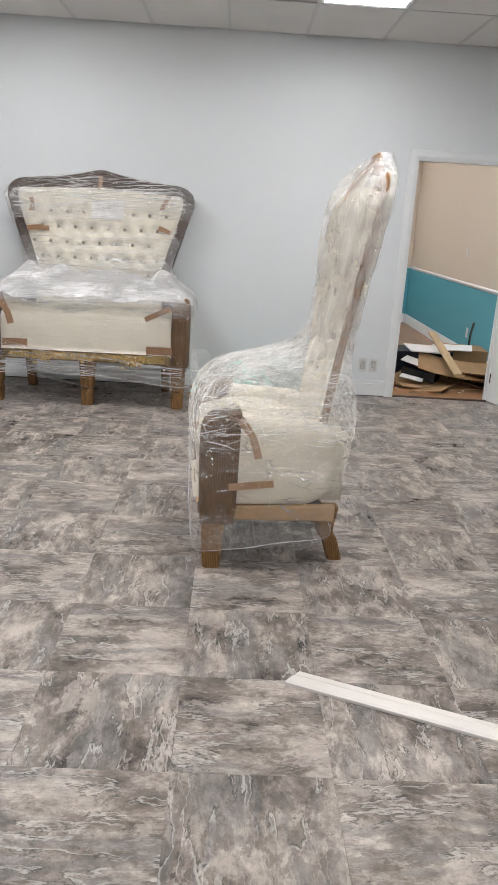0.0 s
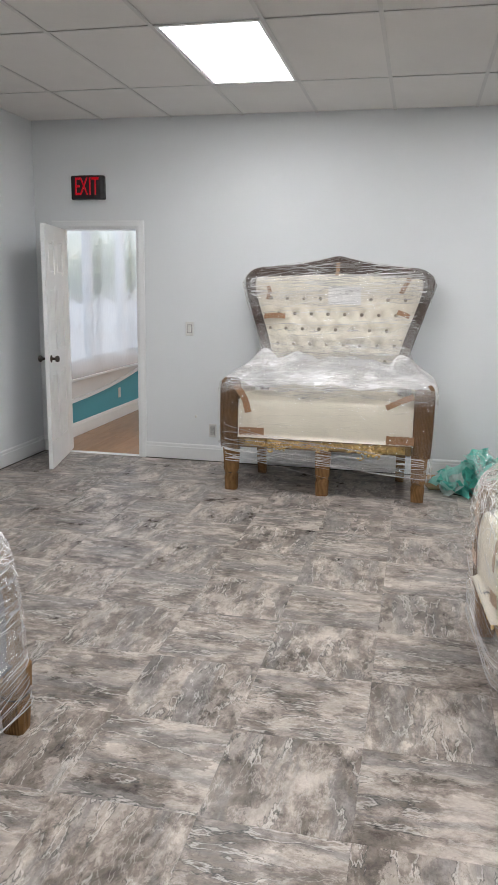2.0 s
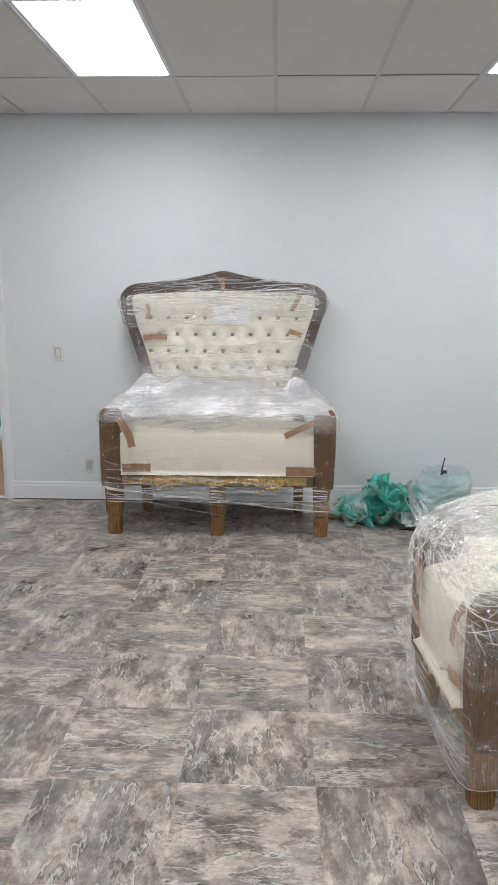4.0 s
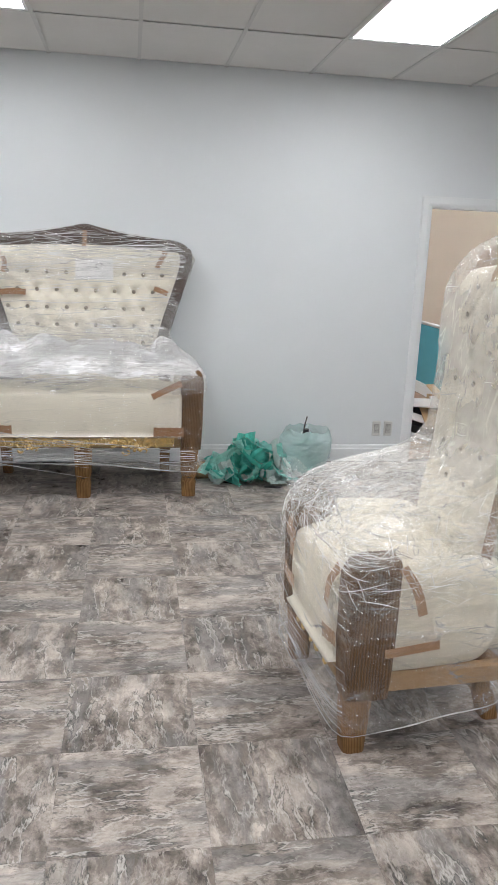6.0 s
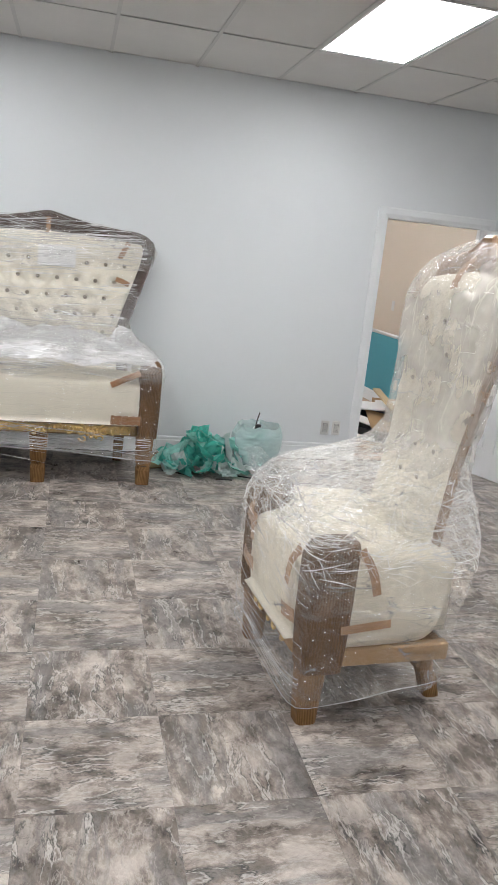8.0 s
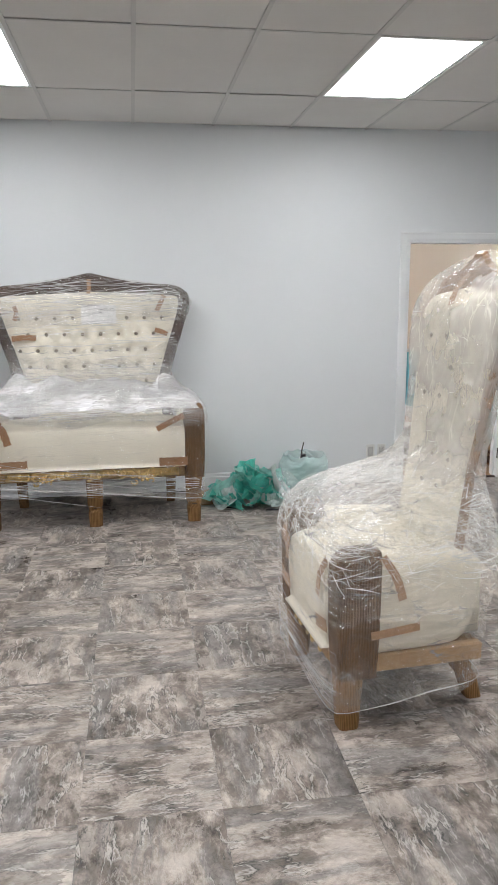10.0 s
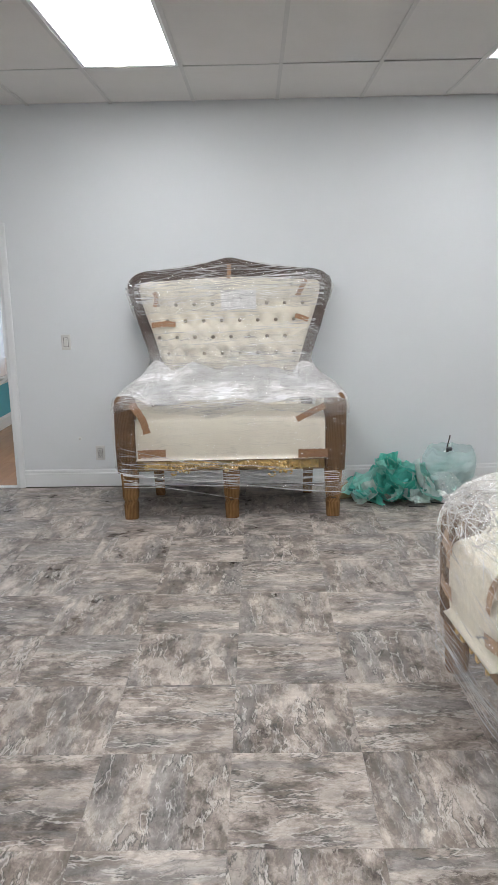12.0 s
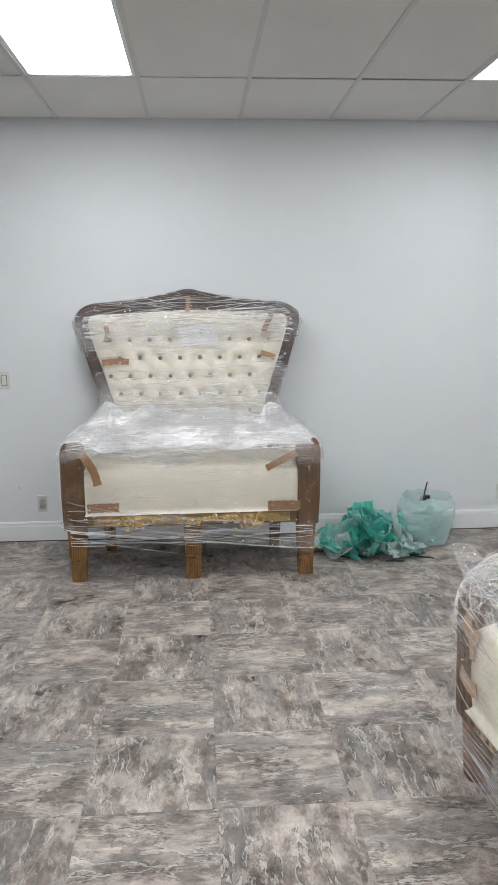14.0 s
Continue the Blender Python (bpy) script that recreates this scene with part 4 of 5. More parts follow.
            for sx in (-1, 1):
                scroll(bm, c0 + sx * 0.055 * k, mid - 0.005, y, 0.030 * k, 1.6, sx, 0.011)
                scroll(bm, c0 + sx * 0.105 * k, mid + 0.008, y, 0.024 * k, 4.4, -sx, 0.0095)
                scroll(bm, c0 + sx * 0.150 * k, mid + 0.010, y, 0.018 * k, 1.6, sx, 0.008)
                scroll(bm, c0 + sx * 0.040 * k, mid - 0.038 * k, y, 0.020 * k, 3.2, -sx, 0.009)
            part("carving", bm, GOLD, ob, "gilded carved scrollwork", True)
    else:
        bm = bmesh.new()
        for q in range(5):
            scroll(bm, -0.16 + q * 0.08, mid, y, 0.028, 1.6, 1 if q % 2 else -1, 0.007)
        part("carving", bm, GOLD, ob, "gilded carved scrollwork", True)
    # plastic wrap
    film = Film(film_levels, 8.0 if chair_like else 11.0, 0.034 if chair_like else 0.0)
    wrap = part("stretch_film", film.mesh(bottom, seed, 0.007 if hw > 0.6 else 0.011), film_mat, ob, "clear wrinkled stretch wrap", True)
    bm = bmesh.new()
    hem = []
    for q in range(73):
        th = 2 * math.pi * q / 72
        c, s_ = math.cos(th), math.sin(th)
        rad = (abs(c) ** 11 + abs(s_) ** 11) ** (-1 / 11)
        ux, uy = c * rad, s_ * rad
        z = bottom(ux, uy)
        a, f, b = film.at(max(z, film.levels[0, 0]))
        hem.append((ux * a, (f + b) / 2 + uy * (b - f) / 2, z + 0.003 * math.sin(th * 7)))
    tube(bm, hem, lambda u: (0.0018 if chair_like else 0.0032) + 0.0008 * math.sin(u * 40), 6)
    part("film_hem", bm, FOLD, ob, "rolled white lower edge of the wrap", True)
    for z0, z1, tilt, mt in bands:
        part("film_band", film_band(film, z0, z1, tilt, seed + z0 * 10, 0.006), mt, ob, "overlapping lap of stretch wrap, milky where glare is painted in", True)
    fold_ob = new("film_folds", film_folds(film, folds[0], int(seed), folds[1], folds[2]))
    fold_ob.parent = ob
    tagged(fold_ob, "white gathered folds of the wrap", kind="stuff")
    if hw < 0.6:
        crinkles = new("film_crinkle", film_strands(film, 0.56, 0.93, int(seed) + 5, 1300, 0.02, 0.15, 0.0017))
        crinkles.parent = ob
        tagged(crinkles, "fine crinkles of the wrap, white to stand in for glints", kind="stuff")
    for pts, w in tapes:
        part("tape", tape_mesh(film, pts, w, -0.010 if hw > 0.6 else -0.014), TAPE if hw > 0.6 else TAPE_PALE, ob, "strip of brown parcel tape")
    return ob, film


SOFA_LEVELS = [(0.10, 0.79, -0.41, 0.30), (0.40, 0.81, -0.425, 0.31), (0.62, 0.815, -0.43, 0.33), (0.76, 0.815, -0.425, 0.34), (0.82, 0.805, -0.405, 0.345), (0.86, 0.775, -0.355, 0.35), (0.89, 0.73, -0.28, 0.355), (0.92, 0.685, -0.18, 0.36), (0.955, 0.640, -0.06, 0.363), (1.00, 0.603, 0.05, 0.367), (1.05, 0.588, 0.12, 0.37), (1.12, 0.605, 0.165, 0.37), (1.25, 0.655, 0.185, 0.385), (1.42, 0.725, 0.205, 0.40), (1.565, 0.762, 0.225, 0.415), (1.635, 0.735, 0.25, 0.42), (1.69, 0.63, 0.27, 0.425), (1.72, 0.42, 0.285, 0.425), (1.755, 0.17, 0.30, 0.425), (1.782, 0.03, 0.32, 0.42)]
sofa_tapes = [
    ([(-0.55, 1.545), (-0.535, 1.50), (-0.55, 1.44)], 0.03),
    ([(-0.575, 1.305), (-0.48, 1.315), (-0.40, 1.31)], 0.04),
    ([(0.56, 1.62), (0.53, 1.56), (0.50, 1.50)], 0.035),
    ([(0.48, 1.36), (0.53, 1.345), (0.575, 1.325)], 0.035),
    ([(0.0, 1.74), (0.0, 1.68), (-0.005, 1.63)], 0.03),
    ([(-0.66, 0.82), (-0.59, 0.72), (-0.56, 0.62)], 0.05),
    ([(-0.63, 0.475), (-0.55, 0.48), (-0.44, 0.48)], 0.055),
    ([(0.64, 0.79), (0.54, 0.745), (0.45, 0.70)], 0.04),
    ([(0.46, 0.465), (0.56, 0.465), (0.66, 0.465)], 0.06),
]
# the milky bands over seat and upper back stand in for reflected glare
sofa, sofa_film = wrapped_seat("loveseat", pose(-0.997, 6.20, 0, 0, 0, 0.6), "high-backed cream tufted loveseat with brown frame, wrapped in clear film", "sofa", "", 0.79, 0.745, 0.575, (0.345, 0.425), 0.87, 0.70, 1.772, SOFA_LEVELS, lambda ux, uy: 0.26 - 0.085 * ux, FABRIC, True, sofa_tapes, 3.0, FILM, True, [(0.83, 1.02, -0.01, FILM_GLARE), (0.79, 1.08, 0.02, FILM_LIGHT), (0.74, 1.13, -0.02, FILM_LIGHT), (0.84, 1.24, 0.02, FILM_LIGHT), (1.42, 1.63, 0.05, FILM_LIGHT), (0.265, 0.30, -0.085, FILM_LIGHT), (1.40, 1.66, 0.03, FILM)], ([(0.80, 1.02, 0.0, 0.2, 1.2), (0.82, 0.98, 0.0, 0.5, 1.7), (0.24, 0.46, -0.06, 0.4, 1.9), (1.05, 1.7, 0.05, 0.2, 1.0), (1.4, 1.74, 0.12, 0.3, 0.9), (0.84, 1.0, 0.0, 0.15, 0.8), (1.45, 1.76, -0.10, 0.3, 0.9), (1.50, 1.74, 0.08, 0.4, 1.2), (0.9, 1.1, 0.0, 0.2, 0.9)], 380, 0.0021))
bm = bmesh.new()
rings = []
for z in np.linspace(1.41, 1.55, 6):
    rings.append([(x, sofa_film.front(x, z) + 0.010 + 0.002 * math.sin(x * 60 + z * 40), z) for x in np.linspace(-0.065, 0.195, 12)])
loft(bm, rings, closed=False)
bmesh.ops.solidify(bm, geom=bm.faces, thickness=0.0015)
part("paper_sheet", bm, PAPER, sofa, "white paper sheet under the wrap")

CHAIR_LEVELS = [(0.05, 0.405, -0.41, 0.195), (0.20, 0.41, -0.415, 0.205), (0.45, 0.425, -0.425, 0.235), (0.60, 0.425, -0.425, 0.262), (0.68, 0.42, -0.41, 0.265), (0.74, 0.405, -0.385, 0.262), (0.80, 0.375, -0.33, 0.255), (0.85, 0.34, -0.22, 0.247), (0.89, 0.305, -0.06, 0.243), (0.94, 0.275, 0.07, 0.243), (1.02, 0.262, 0.128, 0.250), (1.20, 0.272, 0.150, 0.278), (1.40, 0.300, 0.160, 0.311), (1.52, 0.312, 0.168, 0.332), (1.60, 0.305, 0.190, 0.346), (1.66, 0.275, 0.222, 0.357), (1.70, 0.225, 0.252, 0.364), (1.75, 0.12, 0.295, 0.374), (1.79, 0.03, 0.335, 0.380)]
chair_tapes = [
    ([(0.27, 0.66), (0.22, 0.58), (0.20, 0.50)], 0.04),
    ([(-0.27, 0.64), (-0.22, 0.56), (-0.21, 0.50)], 0.04),
    ([(-0.30, 0.60), (-0.24, 0.585), (-0.18, 0.59)], 0.05),
    ([(-0.30, 0.42), (-0.24, 0.40), (-0.17, 0.405)], 0.055),
    ([(0.30, 0.41), (0.24, 0.40), (0.18, 0.39)], 0.05),
    ([(0.02, 1.70), (0.0, 1.64), (0.01, 1.58)], 0.04),
]
CHAIR_FOLDS = ([(0.62, 0.92, 0.1, 0.1, 0.7), (0.12, 0.30, 0.0, 0.5, 1.9), (0.95, 1.7, 0.1, 0.1, 0.6), (0.3, 0.65, -0.2, 0.1, 0.5)], 100, 0.0015)
chair, chair_film = wrapped_seat("armchair", pose(0.372, 3.452, 0, 0, 0, -85.4), "tall cream armchair in crumpled clear wrap, arms padded with brown board", "armchair", "wrapped armchairs", 0.395, 0.292, 0.248, (0.235, 0.295), 0.72, 0.60, 1.775, CHAIR_LEVELS, lambda ux, uy: 0.14 + 0.045 * uy, FABRIC, False, chair_tapes, 8.0, FILM_CRUMPLED, False, [(0.71, 1.00, 0.0, FILM_HAZY), (0.66, 0.93, 0.05, FILM_CRUMPLED), (0.15, 0.18, 0.0, FILM_LIGHT), (0.15, 0.30, 0.0, FILM), (0.93, 1.74, 0.0, FILM_VEIL), (0.42, 0.80, 0.04, FILM_CRUMPLED)], CHAIR_FOLDS, (0.190, 0.165))
chair_two, _ = wrapped_seat("armchair", pose(-2.0, 2.18, 0, 0, 0, 92), "tall armchair with a slate front panel, wrapped in clear film", "armchair", "wrapped armchairs", 0.395, 0.292, 0.248, (0.235, 0.295), 0.70, 0.58, 1.775, [(z, a + 0.015 - 0.05 * max(0.0, min(z, 0.74) - 0.2), f + (0.10 * (z - 0.2) if z < 0.74 else 0.054), b) for z, a, f, b in CHAIR_LEVELS], lambda ux, uy: 0.15 - 0.06 * ux, FABRIC_GREY, False, [], 15.0, FILM_CRUMPLED, True, [(0.16, 0.74, 0.0, FILM_LIGHT), (0.20, 0.72, 0.02, FILM_LIGHT), (0.66, 0.95, 0.0, FILM_HAZY), (0.93, 1.74, 0.0, FILM_VEIL)], CHAIR_FOLDS, (0.190, 0.165), 0.045, 0.035)


bm = bmesh.new()
rings = []
for q in range(13):
    f = q / 12
    ring = []
    for r in range(13):
        g = r / 12
        x = -0.425 + 0.30 * f
        y = -0.425 + 0.26 * g
        peak = 0.105 * math.exp(-((f - 0.12) ** 2 + (g - 0.15) ** 2) / 0.12)
        ring.append((x, y, 0.745 + peak * (1 + 0.3 * noise.noise(Vector((f * 5, g * 5, 1)))) + 0.012 * noise.noise(Vector((f * 11, g * 11, 4)))))
    rings.append(ring)
loft(bm, rings, closed=False)
part("film_flap", bm, FILM_LIGHT, chair, "loose peak of plastic wrap over the arm", True)


for sx in (1, -1):
    for rows in ([(-0.235, 0.70), (-0.18, 0.62), (-0.15, 0.53)], [(-0.27, 0.40), (-0.18, 0.41), (-0.08, 0.42)]):
        pts = smooth_row(rows, 10)
        bm = bmesh.new()
        rings = []
        for q, (ty, tz) in enumerate(pts):
            d = pts[min(q + 1, 9)] - pts[max(q - 1, 0)]
            d = d / np.hypot(*d) * 0.016
            tx = sx * 0.4015
            rings.append([(tx, ty - d[1], tz + d[0]), (tx, ty + d[1], tz - d[0]), (tx + sx * 0.0015, ty + d[1], tz - d[0]), (tx + sx * 0.0015, ty - d[1], tz + d[0])])
        loft(bm, rings)
        part("tape", bm, TAPE_PALE, chair, "strip of brown parcel tape")


# ---- fittings on the wall ----
def wall_plate(name, x, z, label, category, kind_of):
    ob = thing(name, pose(x, Y1, z), label, category)
    part("plate", boxed(-0.036, 0.036, -0.009, 0.0, -0.060, 0.060, 0.004), PLATE, ob)
    if kind_of == "switch":
        part("rocker", boxed(-0.016, 0.016, -0.015, -0.008, -0.033, 0.033, 0.003), PLATE, ob)
        part("slot", boxed(-0.019, 0.019, -0.0098, -0.0085, -0.036, 0.036), SLOT, ob)
    else:
        for s in (-1, 1):
            part("socket_rim", boxed(-0.0195, 0.0195, -0.0102, -0.0085, s * 0.02 - 0.0165, s * 0.02 + 0.0165), SLOT, ob)
            face = part("socket", boxed(-0.017, 0.017, -0.012, -0.008, s * 0.02 - 0.014, s * 0.02 + 0.014, 0.004), PLATE, ob)
            for q in (-0.007, 0.007):
                part("slot", boxed(q - 0.003, q + 0.003, -0.0128, -0.0115, s * 0.02 - 0.002, s * 0.02 + 0.008), SLOT, face)
            part("slot", boxed(-0.0025, 0.0025, -0.0128, -0.0115, s * 0.02 - 0.010, s * 0.02 - 0.005), SLOT, face)
    return ob


wall_plate("light_switch", -2.293, 1.170, "white rocker light switch on the white wall", "light switch", "switch")
wall_plate("wall_outlet", -2.078, 0.280, "white double socket outlet above the baseboard", "outlet", "socket")
wall_plate("wall_outlet", 1.306, 0.281, "white double socket outlet, one of a pair", "outlet", "socket")
wall_plate("wall_outlet", 1.404, 0.281, "white double socket outlet, one of a pair", "outlet", "socket")
bm = bmesh.new()
bmesh.ops.create_uvsphere(bm, u_segments=12, v_segments=6, radius=0.012, matrix=Matrix.Translation((-2.235, Y1 - 0.004, 0.40)) @ Matrix.Diagonal((1, 0.5, 1, 1)))
tagged(link("wall_stub", bm, PLATE, None, "", True), "small white round stub on the wall", "cable stub")

sign = thing("exit_sign", pose(-3.197, Y1, 2.348), "black exit sign with dim red letters above the doorway", "exit sign")
bm = bmesh.new()
prof = [(-0.152, 0.0), (-0.152, -0.03), (-0.12, -0.044), (-0.05, -0.052), (0.05, -0.052), (0.12, -0.044), (0.152, -0.03), (0.152, 0.0)]
loft(bm, [[(x * k, y * k, z) for x, y in prof] for z, k in ((-0.098, 0.97), (-0.09, 1.0), (0.09, 1.0), (0.098, 0.97))])
part("housing", bm, BLACK, sign)
for ch, cx in zip("EXIT", (-0.086, -0.026, 0.030, 0.078)):
    cu = bpy.data.curves.new("letter", "FONT")
    cu.body, cu.size, cu.extrude, cu.align_x, cu.align_y = ch, 0.21, 0.002, "CENTER", "CENTER"
    tmp = bpy.data.objects.new("letter", cu)
    scene.collection.objects.link(tmp)
    me = bpy.data.meshes.new_from_object(tmp.evaluated_get(bpy.context.evaluated_depsgraph_get()))
    bpy.data.objects.remove(tmp)
    me.transform(Matrix.Diagonal((0.52, 1.0, 1.0, 1.0)))
    me.materials.clear()
    me.materials.append(RED_GLOW)
    ob = new("letter", me)
    ob.parent = sign
    ob.matrix_basis = pose(cx, -0.0535 + 0.045 * abs(cx) * abs(cx) * 8, 0.0, 90, 0, 0)

# white trim board lying on the floor
bm = bmesh.new()
prof = [(0, 0), (0, 0.010), (0.012, 0.014), (0.045, 0.014), (0.050, 0.011), (0.055, 0.014), (0.078, 0.013), (0.084, 0.008), (0.084, 0)]
loft(bm, [[(x + (0.03 * y / 0.084 if x < 1 else 0), y, z) for y, z in prof] for x in (0.0, 2.3)])
board = link("trim_board", bm, BOARD_PAINT)
board.matrix_basis = pose(0.352, 2.235, 0.0, 0, 0, -22.0)
tagged(board, "length of white moulded trim lying on the floor", "trim board")


# ---- wrapping heap and bag by the wall ----
def crumple(name, m, size, seed, material, label, fold=0.5, n=16, thick=0.002, height=0.1):
    r = random.Random(seed)
    bm = bmesh.new()
    off = Vector((r.uniform(0, 50), r.uniform(0, 50), 0))
    turn, shift = r.uniform(0, 6.28), r.uniform(-0.2, 0.2)
    ca, sa = math.cos(turn), math.sin(turn)
    grid = []
    for i in range(n + 1):
        row = []
        for j in range(n + 1):
            u, v = i / n - 0.5, j / n - 0.5
            p = Vector((u * size[0], v * size[1], 0))
            k = noise.fractal(Vector((u * 2.4, v * 2.4, 0)) + off, 1.0, 2.1, 2)
            k2 = noise.noise(Vector((u * 3.5, v * 3.5, 7)) + off)
            k3 = noise.noise(Vector((u * 3.5, v * 3.5, 17)) + off)
            p.z += size[0] * 0.45 * abs(u * ca + v * sa - shift)
            p += Vector((k2 * fold * size[0] * 0.35, k3 * fold * size[1] * 0.35, height * (abs(k) * 1.5 + 0.6 * abs(k2))))
            row.append(bm.verts.new(p))
        grid.append(row)
    for a, b in zip(grid, grid[1:]):
        for q in range(n):
            bm.faces.new((a[q], a[q + 1], b[q + 1], b[q]))
    bmesh.ops.solidify(bm, geom=bm.faces, thickness=thick)
    bmesh.ops.transform(bm, matrix=m, verts=bm.verts)
    low = min(v.co.z for v in bm.verts)
    if low < 0.002:
        for v in bm.verts:
            v.co.z = max(v.co.z, 0.002 + 0.001 * r.random())
    return bm


heap = thing("wrapping_heap", pose(0, 0, 0), "heap of crumpled teal plastic wrapping sheets on the floor", "wrapping heap")
rng = random.Random(21)
for q in range(44):
    f = rng.random()
    cx, cy = 0.21 + rng.gauss(0, 0.15), 6.22 + rng.gauss(0, 0.085)
    cx = min(max(cx, -0.05), 0.45)
    dist = math.hypot((cx - 0.2) / 0.36, (cy - 6.25) / 0.26)
    cz = max(0.01, 0.25 * (1 - dist) * rng.uniform(0.5, 1.0))
    s = rng.uniform(0.11, 0.32)
    m = pose(cx, cy, cz, rng.uniform(-70, 70), rng.uniform(-60, 60), rng.uniform(0, 360))
    mt = (TEAL_SHEET, TEAL_LIT, TEAL_SHEET, TEAL_SHEET, TEAL_LIT, WHITE_SHEET)[q % 6]
    part("sheet", crumple("sheet", m, (s, s * rng.uniform(0.35, 0.75)), q, mt, "", 0.12, 6, 0.0015, s * 0.14), mt, heap)
for cx, cy, rz, s, q in ((0.34, 6.08, 30, 0.16, 60), (0.24, 6.12, 100, 0.15, 61), (0.46, 6.18, 12, 0.2, 62)):
    m = pose(cx, cy, 0.05 if q < 62 else 0.01, 60 if q < 62 else 4, 8, rz)
    part("sheet", crumple("sheet", m, (s, s * 0.7), q, WHITE_SHEET, "", 0.15, 8, 0.0015, 0.02), WHITE_SHEET, heap, "pale paper-like sheet")
for cx, cy, ln, rz in ((0.50, 6.10, 0.22, -25), (-0.02, 6.16, 0.2, -30), (0.33, 6.02, 0.12, -8)):
    bm = bmesh.new()
    box(bm, -ln / 2, ln / 2, -0.008, 0.008, 0, 0.006, 0.001, xf=pose(cx, cy, 0.001, 0, 0, rz))
    tagged(link("plastic_strip", bm, BLACK), "thin dark plastic strip on the floor by the heap", "plastic strip")
bm = bmesh.new()
box(bm, -0.16, 0.12, -0.09, 0.09, 0.002, 0.010, 0.001, xf=pose(-0.06, 6.36, 0.0, 0, 0, 12))
box(bm, -0.16, 0.12, -0.09, 0.09, 0, 0.006, 0.001, xf=pose(-0.05, 6.40, 0.03, 20, 0, 4))
tagged(link("cardboard_scrap", bm, CARD_FLAT), "flat brown cardboard scrap under the teal wrapping", "cardboard")

bag = thing("plastic_bag", pose(0.66, 6.44, 0), "half-full thin plastic bag with teal wrapping inside", "plastic bag")
bm = bmesh.new()
rings = []
for r in range(45):
    f = r / 44
    z = 0.34 * f
    rad = 0.160 + 0.045 * math.sin(f * 2.6) - 0.03 * max(0, f - 0.8) * 5 * 0.5
    if r == 0:
        rad *= 0.8
    ring = []
    for q in range(72):
        a = 2 * math.pi * q / 72
        k = 1 + 0.15 * noise.noise(Vector((math.cos(a) * 1.5, math.sin(a) * 1.5, z * 5))) + 0.055 * noise.fractal(Vector((math.cos(a) * 2.2, math.sin(a) * 2.2, z * 26 + 2 * math.sin(a * 2))), 0.6, 2.2, 3)
        ring.append((math.cos(a) * rad * k * 1.0, math.sin(a) * rad * k * 0.95, max(0, z + (0.03 * noise.noise(Vector((math.cos(a) * 3, math.sin(a) * 3, 2))) if f > 0.8 else 0))))
    rings.append(ring)
loft(bm, rings, True, (True, False))
part("bag_skin", bm, BAG, bag, "thin see-through plastic", True)
for q in range(9):
    m = pose(rng.uniform(-0.08, 0.08), rng.uniform(-0.07, 0.07), 0.04 + 0.024 * q, rng.uniform(-60, 60), rng.uniform(-60, 60), rng.uniform(0, 360))
    mt = TEAL_LIT if q % 2 else WHITE_SHEET
    part("sheet", crumple("sheet", m, (0.16, 0.12), 80 + q, mt, "", 0.5, 12, 0.0015, 0.05), mt, bag)
bm = bmesh.new()
tube(bm, [(-0.045, -0.06, 0.30), (-0.03, -0.05, 0.38), (-0.015, -0.05, 0.445)], 0.005, 8)
part("straw", bm, BRONZE, bag, "dark drinking straw")
bm = bmesh.new()
tube(bm, [(-0.03, -0.10, 0.31), (-0.03, -0.10, 0.36)], 0.022, 10)
part("cup", bm, BLACK, bag, "small black cup")


# ---- heap of packing board in the next room ----
def slab(name, m, size, material, label, category, bend=0.0):
    bm = bmesh.new()
    n = 10
    rings = []
    for i in range(n + 1):
        u = i / n - 0.5
        b = bend * (u * 2) ** 2
        rings.append([(u * size[0], y, z + b) for y, z in ((-size[1] / 2, 0), (size[1] / 2, 0), (size[1] / 2, size[2]), (-size[1] / 2, size[2]))])
    loft(bm, rings)
    ob = link(name, bm, material)
    ob.matrix_basis = m
    return tagged(ob, label, category)


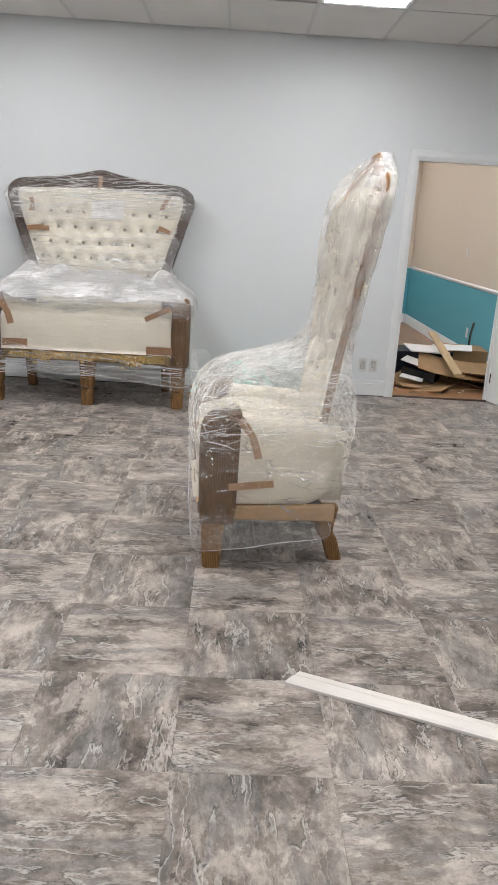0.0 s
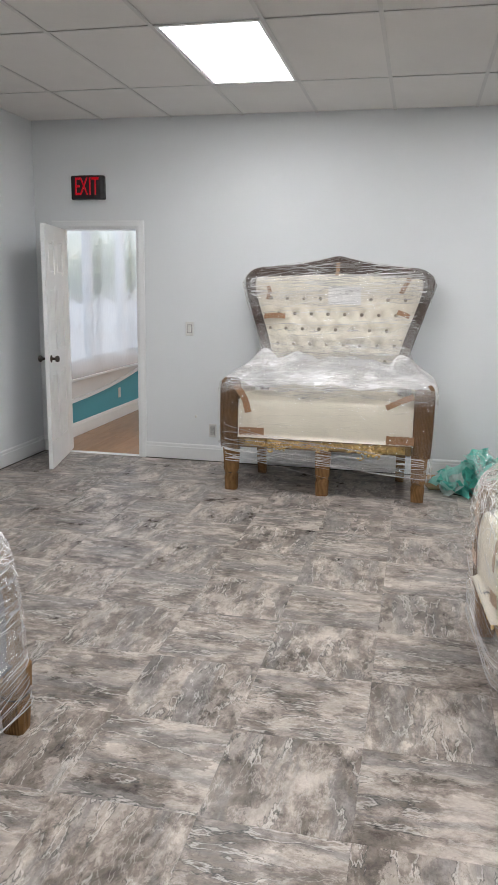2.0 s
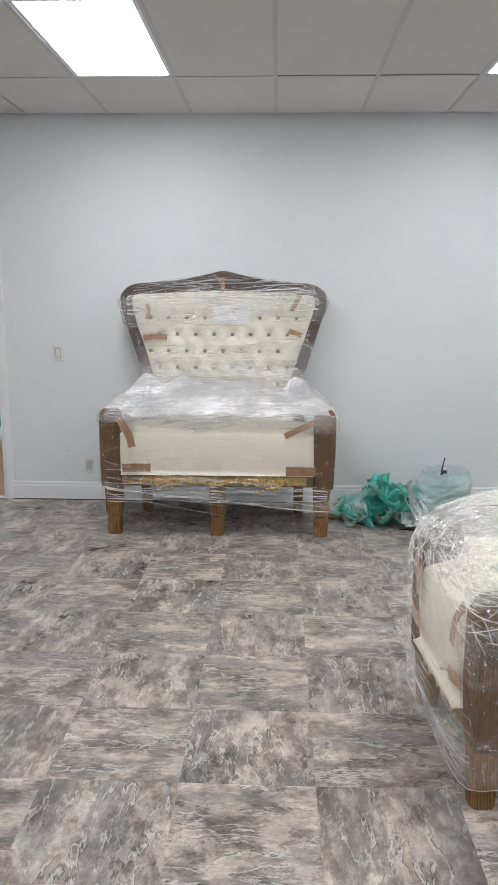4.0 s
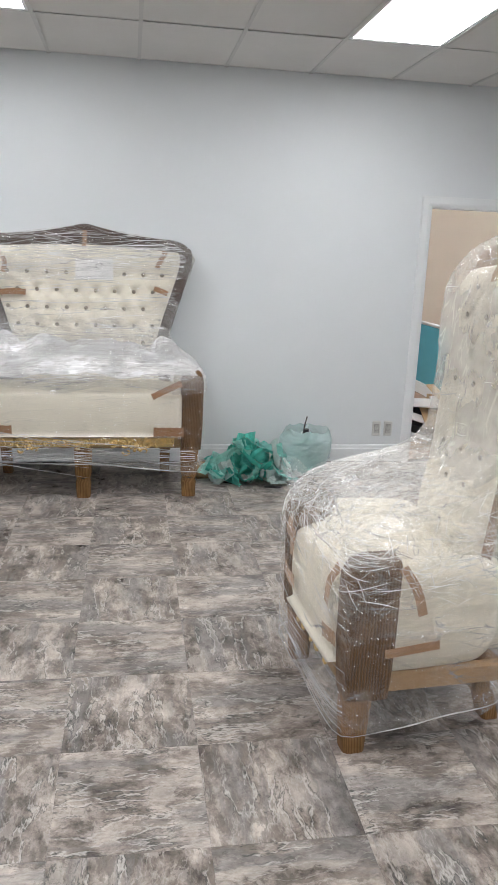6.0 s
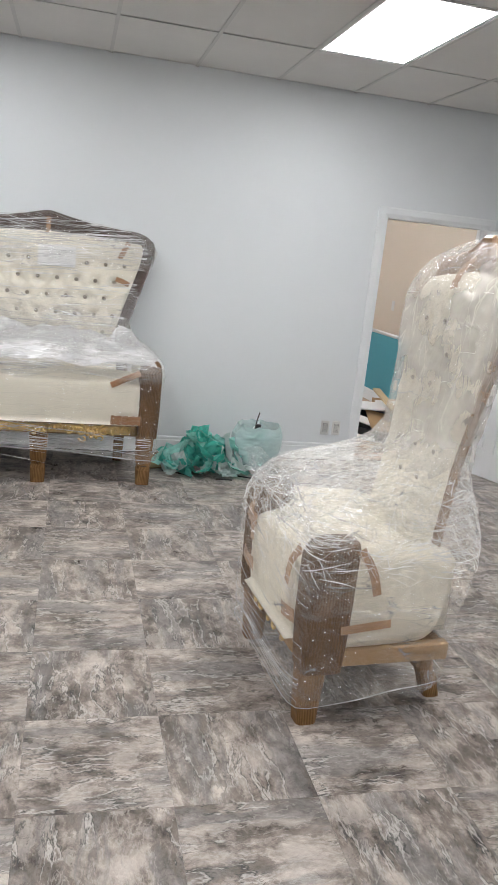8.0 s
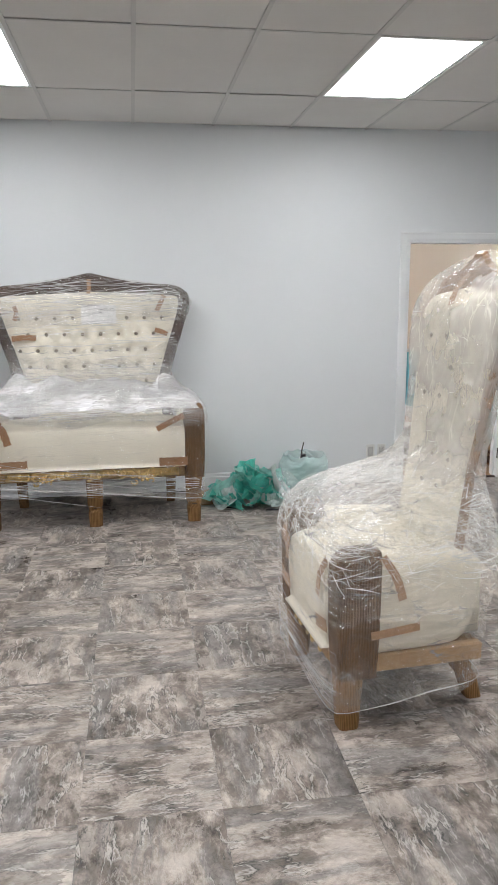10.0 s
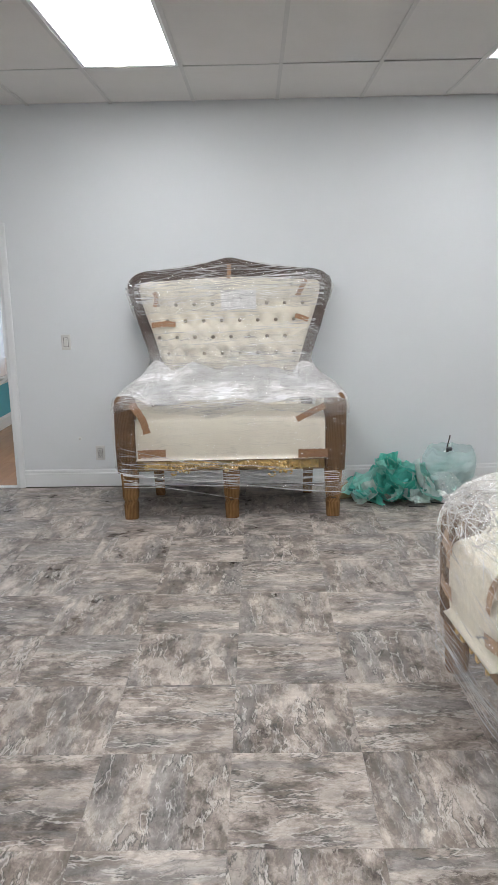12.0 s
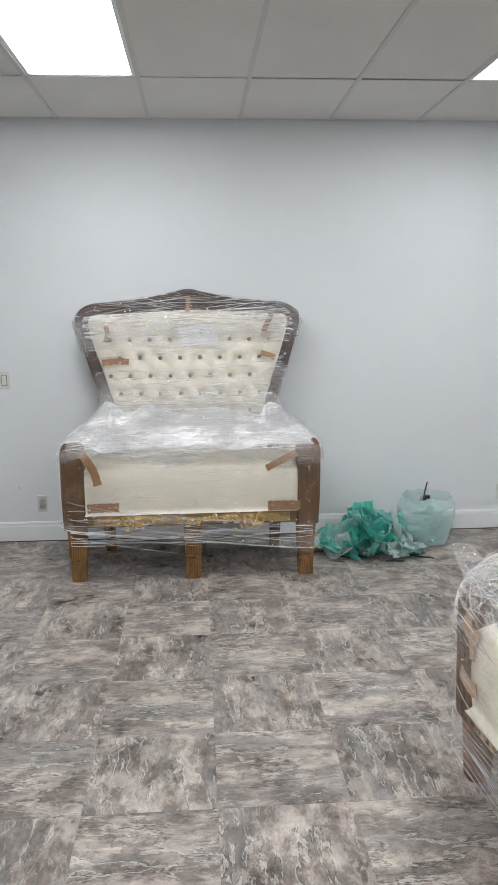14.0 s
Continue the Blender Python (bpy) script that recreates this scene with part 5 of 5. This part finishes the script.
rng = random.Random(5)
SLABS = [
    ("cardboard_sheet", (2.20, 7.45, 0.006, 0, 0, 10), (1.0, 0.7, 0.006), CARD_FLAT, "flat sheet of brown cardboard on the wood floor"),
    ("cardboard_sheet", (2.45, 7.60, 0.07, 6, -4, -25), (0.8, 0.6, 0.006), CARD_FLAT, "bent sheet of brown cardboard in the heap"),
    ("cardboard_sheet", (2.35, 7.35, 0.17, 10, 5, -12), (0.75, 0.5, 0.006), CARD_FLAT, "bent sheet of brown cardboard in the heap"),
    ("cardboard_sheet", (2.02, 7.20, 0.012, 2, 0, -35), (0.5, 0.4, 0.006), CARD_FLAT, "loose sheet of brown cardboard on the floor"),
    ("carton", (2.05, 7.95, 0.0, 0, 0, 12), (0.9, 0.5, 0.22), NAVY, "long dark navy carton in the heap"),
    ("carton", (2.0, 7.75, 0.22, 4, 2, 18), (0.8, 0.26, 0.07), NAVY, "long dark navy carton in the heap"),
    ("carton", (2.02, 7.42, 0.05, 0, 6, -30), (0.34, 0.2, 0.09), BLACK, "small black box among the boards"),
    ("carton", (2.55, 7.95, 0.0, 0, 0, -6), (0.5, 0.4, 0.3), CARD_FLAT, "brown cardboard box under the boards"),
    ("white_board", (2.12, 7.66, 0.30, 8, 3, 8), (0.42, 0.24, 0.012), PAPER, "white board lying on the heap"),
    ("white_board", (2.40, 7.74, 0.315, 6, -3, -16), (0.40, 0.22, 0.010), PAPER, "white board lying on the heap"),
    ("white_board", (1.98, 7.40, 0.20, 6, 12, -30), (0.3, 0.18, 0.010), PAPER, "small white board lying on the heap"),
    ("wood_board", (2.20, 7.30, 0.33, 14, 0, 2), (0.075, 1.0, 0.018), PINE, "narrow pale wooden board across the heap"),
    ("cardboard_sheet", (1.86, 7.35, 0.05, 8, -10, 35), (0.35, 0.28, 0.006), CARD_FLAT, "small torn sheet of brown cardboard"),
    ("cardboard_sheet", (2.62, 7.20, 0.10, -6, 12, 30), (0.45, 0.30, 0.006), CARD_DARK, "dark brown cardboard flap in the heap"),
    ("carton", (1.88, 7.62, 0.10, 6, -8, 28), (0.42, 0.12, 0.06), NAVY, "slim dark carton tipped on the heap"),
    ("white_board", (1.90, 7.26, 0.075, 4, 8, -22), (0.22, 0.12, 0.008), PAPER, "small white card on the dark box"),
    ("metal_tray", (2.68, 7.45, 0.14, 8, -14, 20), (0.30, 0.16, 0.010), PLATE, "pale curved offcut leaning on the heap"),
    ("packing_sheet", (2.6, 7.35, 0.04, 0, 8, -40), (0.5, 0.4, 0.02), CARD_DARK, "dark brown folded packing sheet"),
]
for name, p, size, mt, label in SLABS:
    slab(name, pose(*p), size, mt, label, name.replace("_", " "), 0.03 if name == "cardboard_sheet" else 0.0)
bm = bmesh.new()
tube(bm, [(2.62, 7.9, 0.30), (2.63, 7.92, 0.45), (2.66, 7.95, 0.56)], 0.012, 8)
tagged(link("metal_rod", bm, BRONZE), "thin dark metal rod standing up from the heap", "rod")
bm = bmesh.new()
for q in range(14):
    a, b = rng.uniform(1.7, 2.4), rng.uniform(6.95, 7.2)
    box(bm, -0.012, 0.012, -0.008, 0.008, 0.0, 0.006, xf=pose(a, b, 0.006, 0, 0, rng.uniform(0, 180)))
tagged(link("scraps", bm, PAPER), "small pale scraps strewn on the wood floor", "scraps", kind="stuff")
ob = thing("wall_outlet", pose(X1, 8.9, 0.33, 0, 0, -90), "white outlet plate on the teal wall", "outlet")
part("plate", boxed(-0.036, 0.036, -0.006, 0.0, -0.058, 0.058, 0.003), PLATE, ob)
ob = thing("light_switch", pose(X1, 9.3, 1.22, 0, 0, -90), "white switch plate on the beige wall", "light switch")
part("plate", boxed(-0.036, 0.036, -0.006, 0.0, -0.058, 0.058, 0.003), PLATE, ob)
ob = thing("wall_outlet", pose(X0, 8.55, 0.30, 0, 0, 90), "white outlet plate on the teal wall", "outlet")
part("plate", boxed(-0.036, 0.036, -0.006, 0.0, -0.058, 0.058, 0.003), PLATE, ob)
slab("carton", pose(-3.45, 9.6, 0.0, 0, 0, 20), (0.35, 0.3, 0.1), NAVY, "low dark carton on the wood floor", "carton")

# ---- floors, piece by piece ----
floor = tagged(link("floor", boxed(X0 - 0.1, EAST + 0.1, Y0 - 0.1, Y1 + 0.06, -0.12, -0.004), SCREED), "grey-brown stone-look vinyl tiles laid in alternating directions", "floor", kind="structure")
L = 0.4572
TX, TY = -0.908, 3.174
bm = bmesh.new()
g = L / 2 - 0.00025
box(bm, -g, g, -g, g, -0.003, 0.0, 0.0005)
tile = bpy.data.meshes.new("floor_tile")
bm.to_mesh(tile)
bm.free()
tile.materials.append(STONE)
rng = random.Random(11)
i0, i1 = math.floor((X0 - TX) / L), math.ceil((X1 - TX) / L)
j0, j1 = math.floor((Y0 - TY) / L), math.ceil((Y1 - TY) / L)
for i in range(i0, i1):
    for j in range(j0, j1):
        ob = new("floor_tile", tile)
        ob.parent = floor
        turn = (0 if (i + j) % 2 else 90) + rng.choice((0, 180))
        ob.matrix_basis = pose(TX + (i + 0.5) * L, TY + (j + 0.5) * L, rng.uniform(-0.0004, 0.0), 0, 0, turn)

i2 = math.ceil((EAST - TX) / L)
bm = bmesh.new()
for i in range(i1, i2):
    for j in range(j0, j1):
        box(bm, TX + i * L + 0.00025, TX + (i + 1) * L - 0.00025, TY + j * L + 0.00025, TY + (j + 1) * L - 0.00025, -0.003, 0.0)
tagged(part("floor_tiles", bm, STONE, floor), "further tiles of the same floor", kind="stuff")

floor_two = tagged(link("floor_next_room", boxed(X0, X1, Y1 + 0.06, FAR, -0.12, 0.0), SCREED), "warm brown wood laminate floor of the next room", "floor", kind="structure")
bm = bmesh.new()
box(bm, 0, 0.19, 0, 1.25, 0.0005, 0.006, 0.001)
plank = bpy.data.meshes.new("plank")
bm.to_mesh(plank)
bm.free()
plank.materials.append(LAMINATE)
for i in range(35):
    y = Y1 + 0.03 - rng.uniform(0, 1.0)
    while y < FAR:
        ob = new("plank", plank)
        ob.parent = floor_two
        ys_, ln = max(y, Y1 + 0.03), 1.25
        ln = min(y + 1.25, FAR) - ys_
        ob.matrix_basis = pose(X0 + i * 0.1905, ys_, 0) @ Matrix.Diagonal((1, ln / 1.25, 1, 1))
        y += 1.2515
for x0, x1 in ((AX0, AX1), (BX0, BX1)):
    bm = bmesh.new()
    loft(bm, [[(x, Y1 + 0.02 + u, z) for u, z in ((-0.022, 0.0), (-0.016, 0.007), (0.0, 0.010), (0.016, 0.010), (0.022, 0.006), (0.022, 0))] for x in (x0 + 0.013, x1 - 0.013)])
    tagged(link("threshold_trim", bm, TRIM if x0 < 0 else BROWN), "thin threshold strip between tile and wood floor", "threshold", kind="structure")
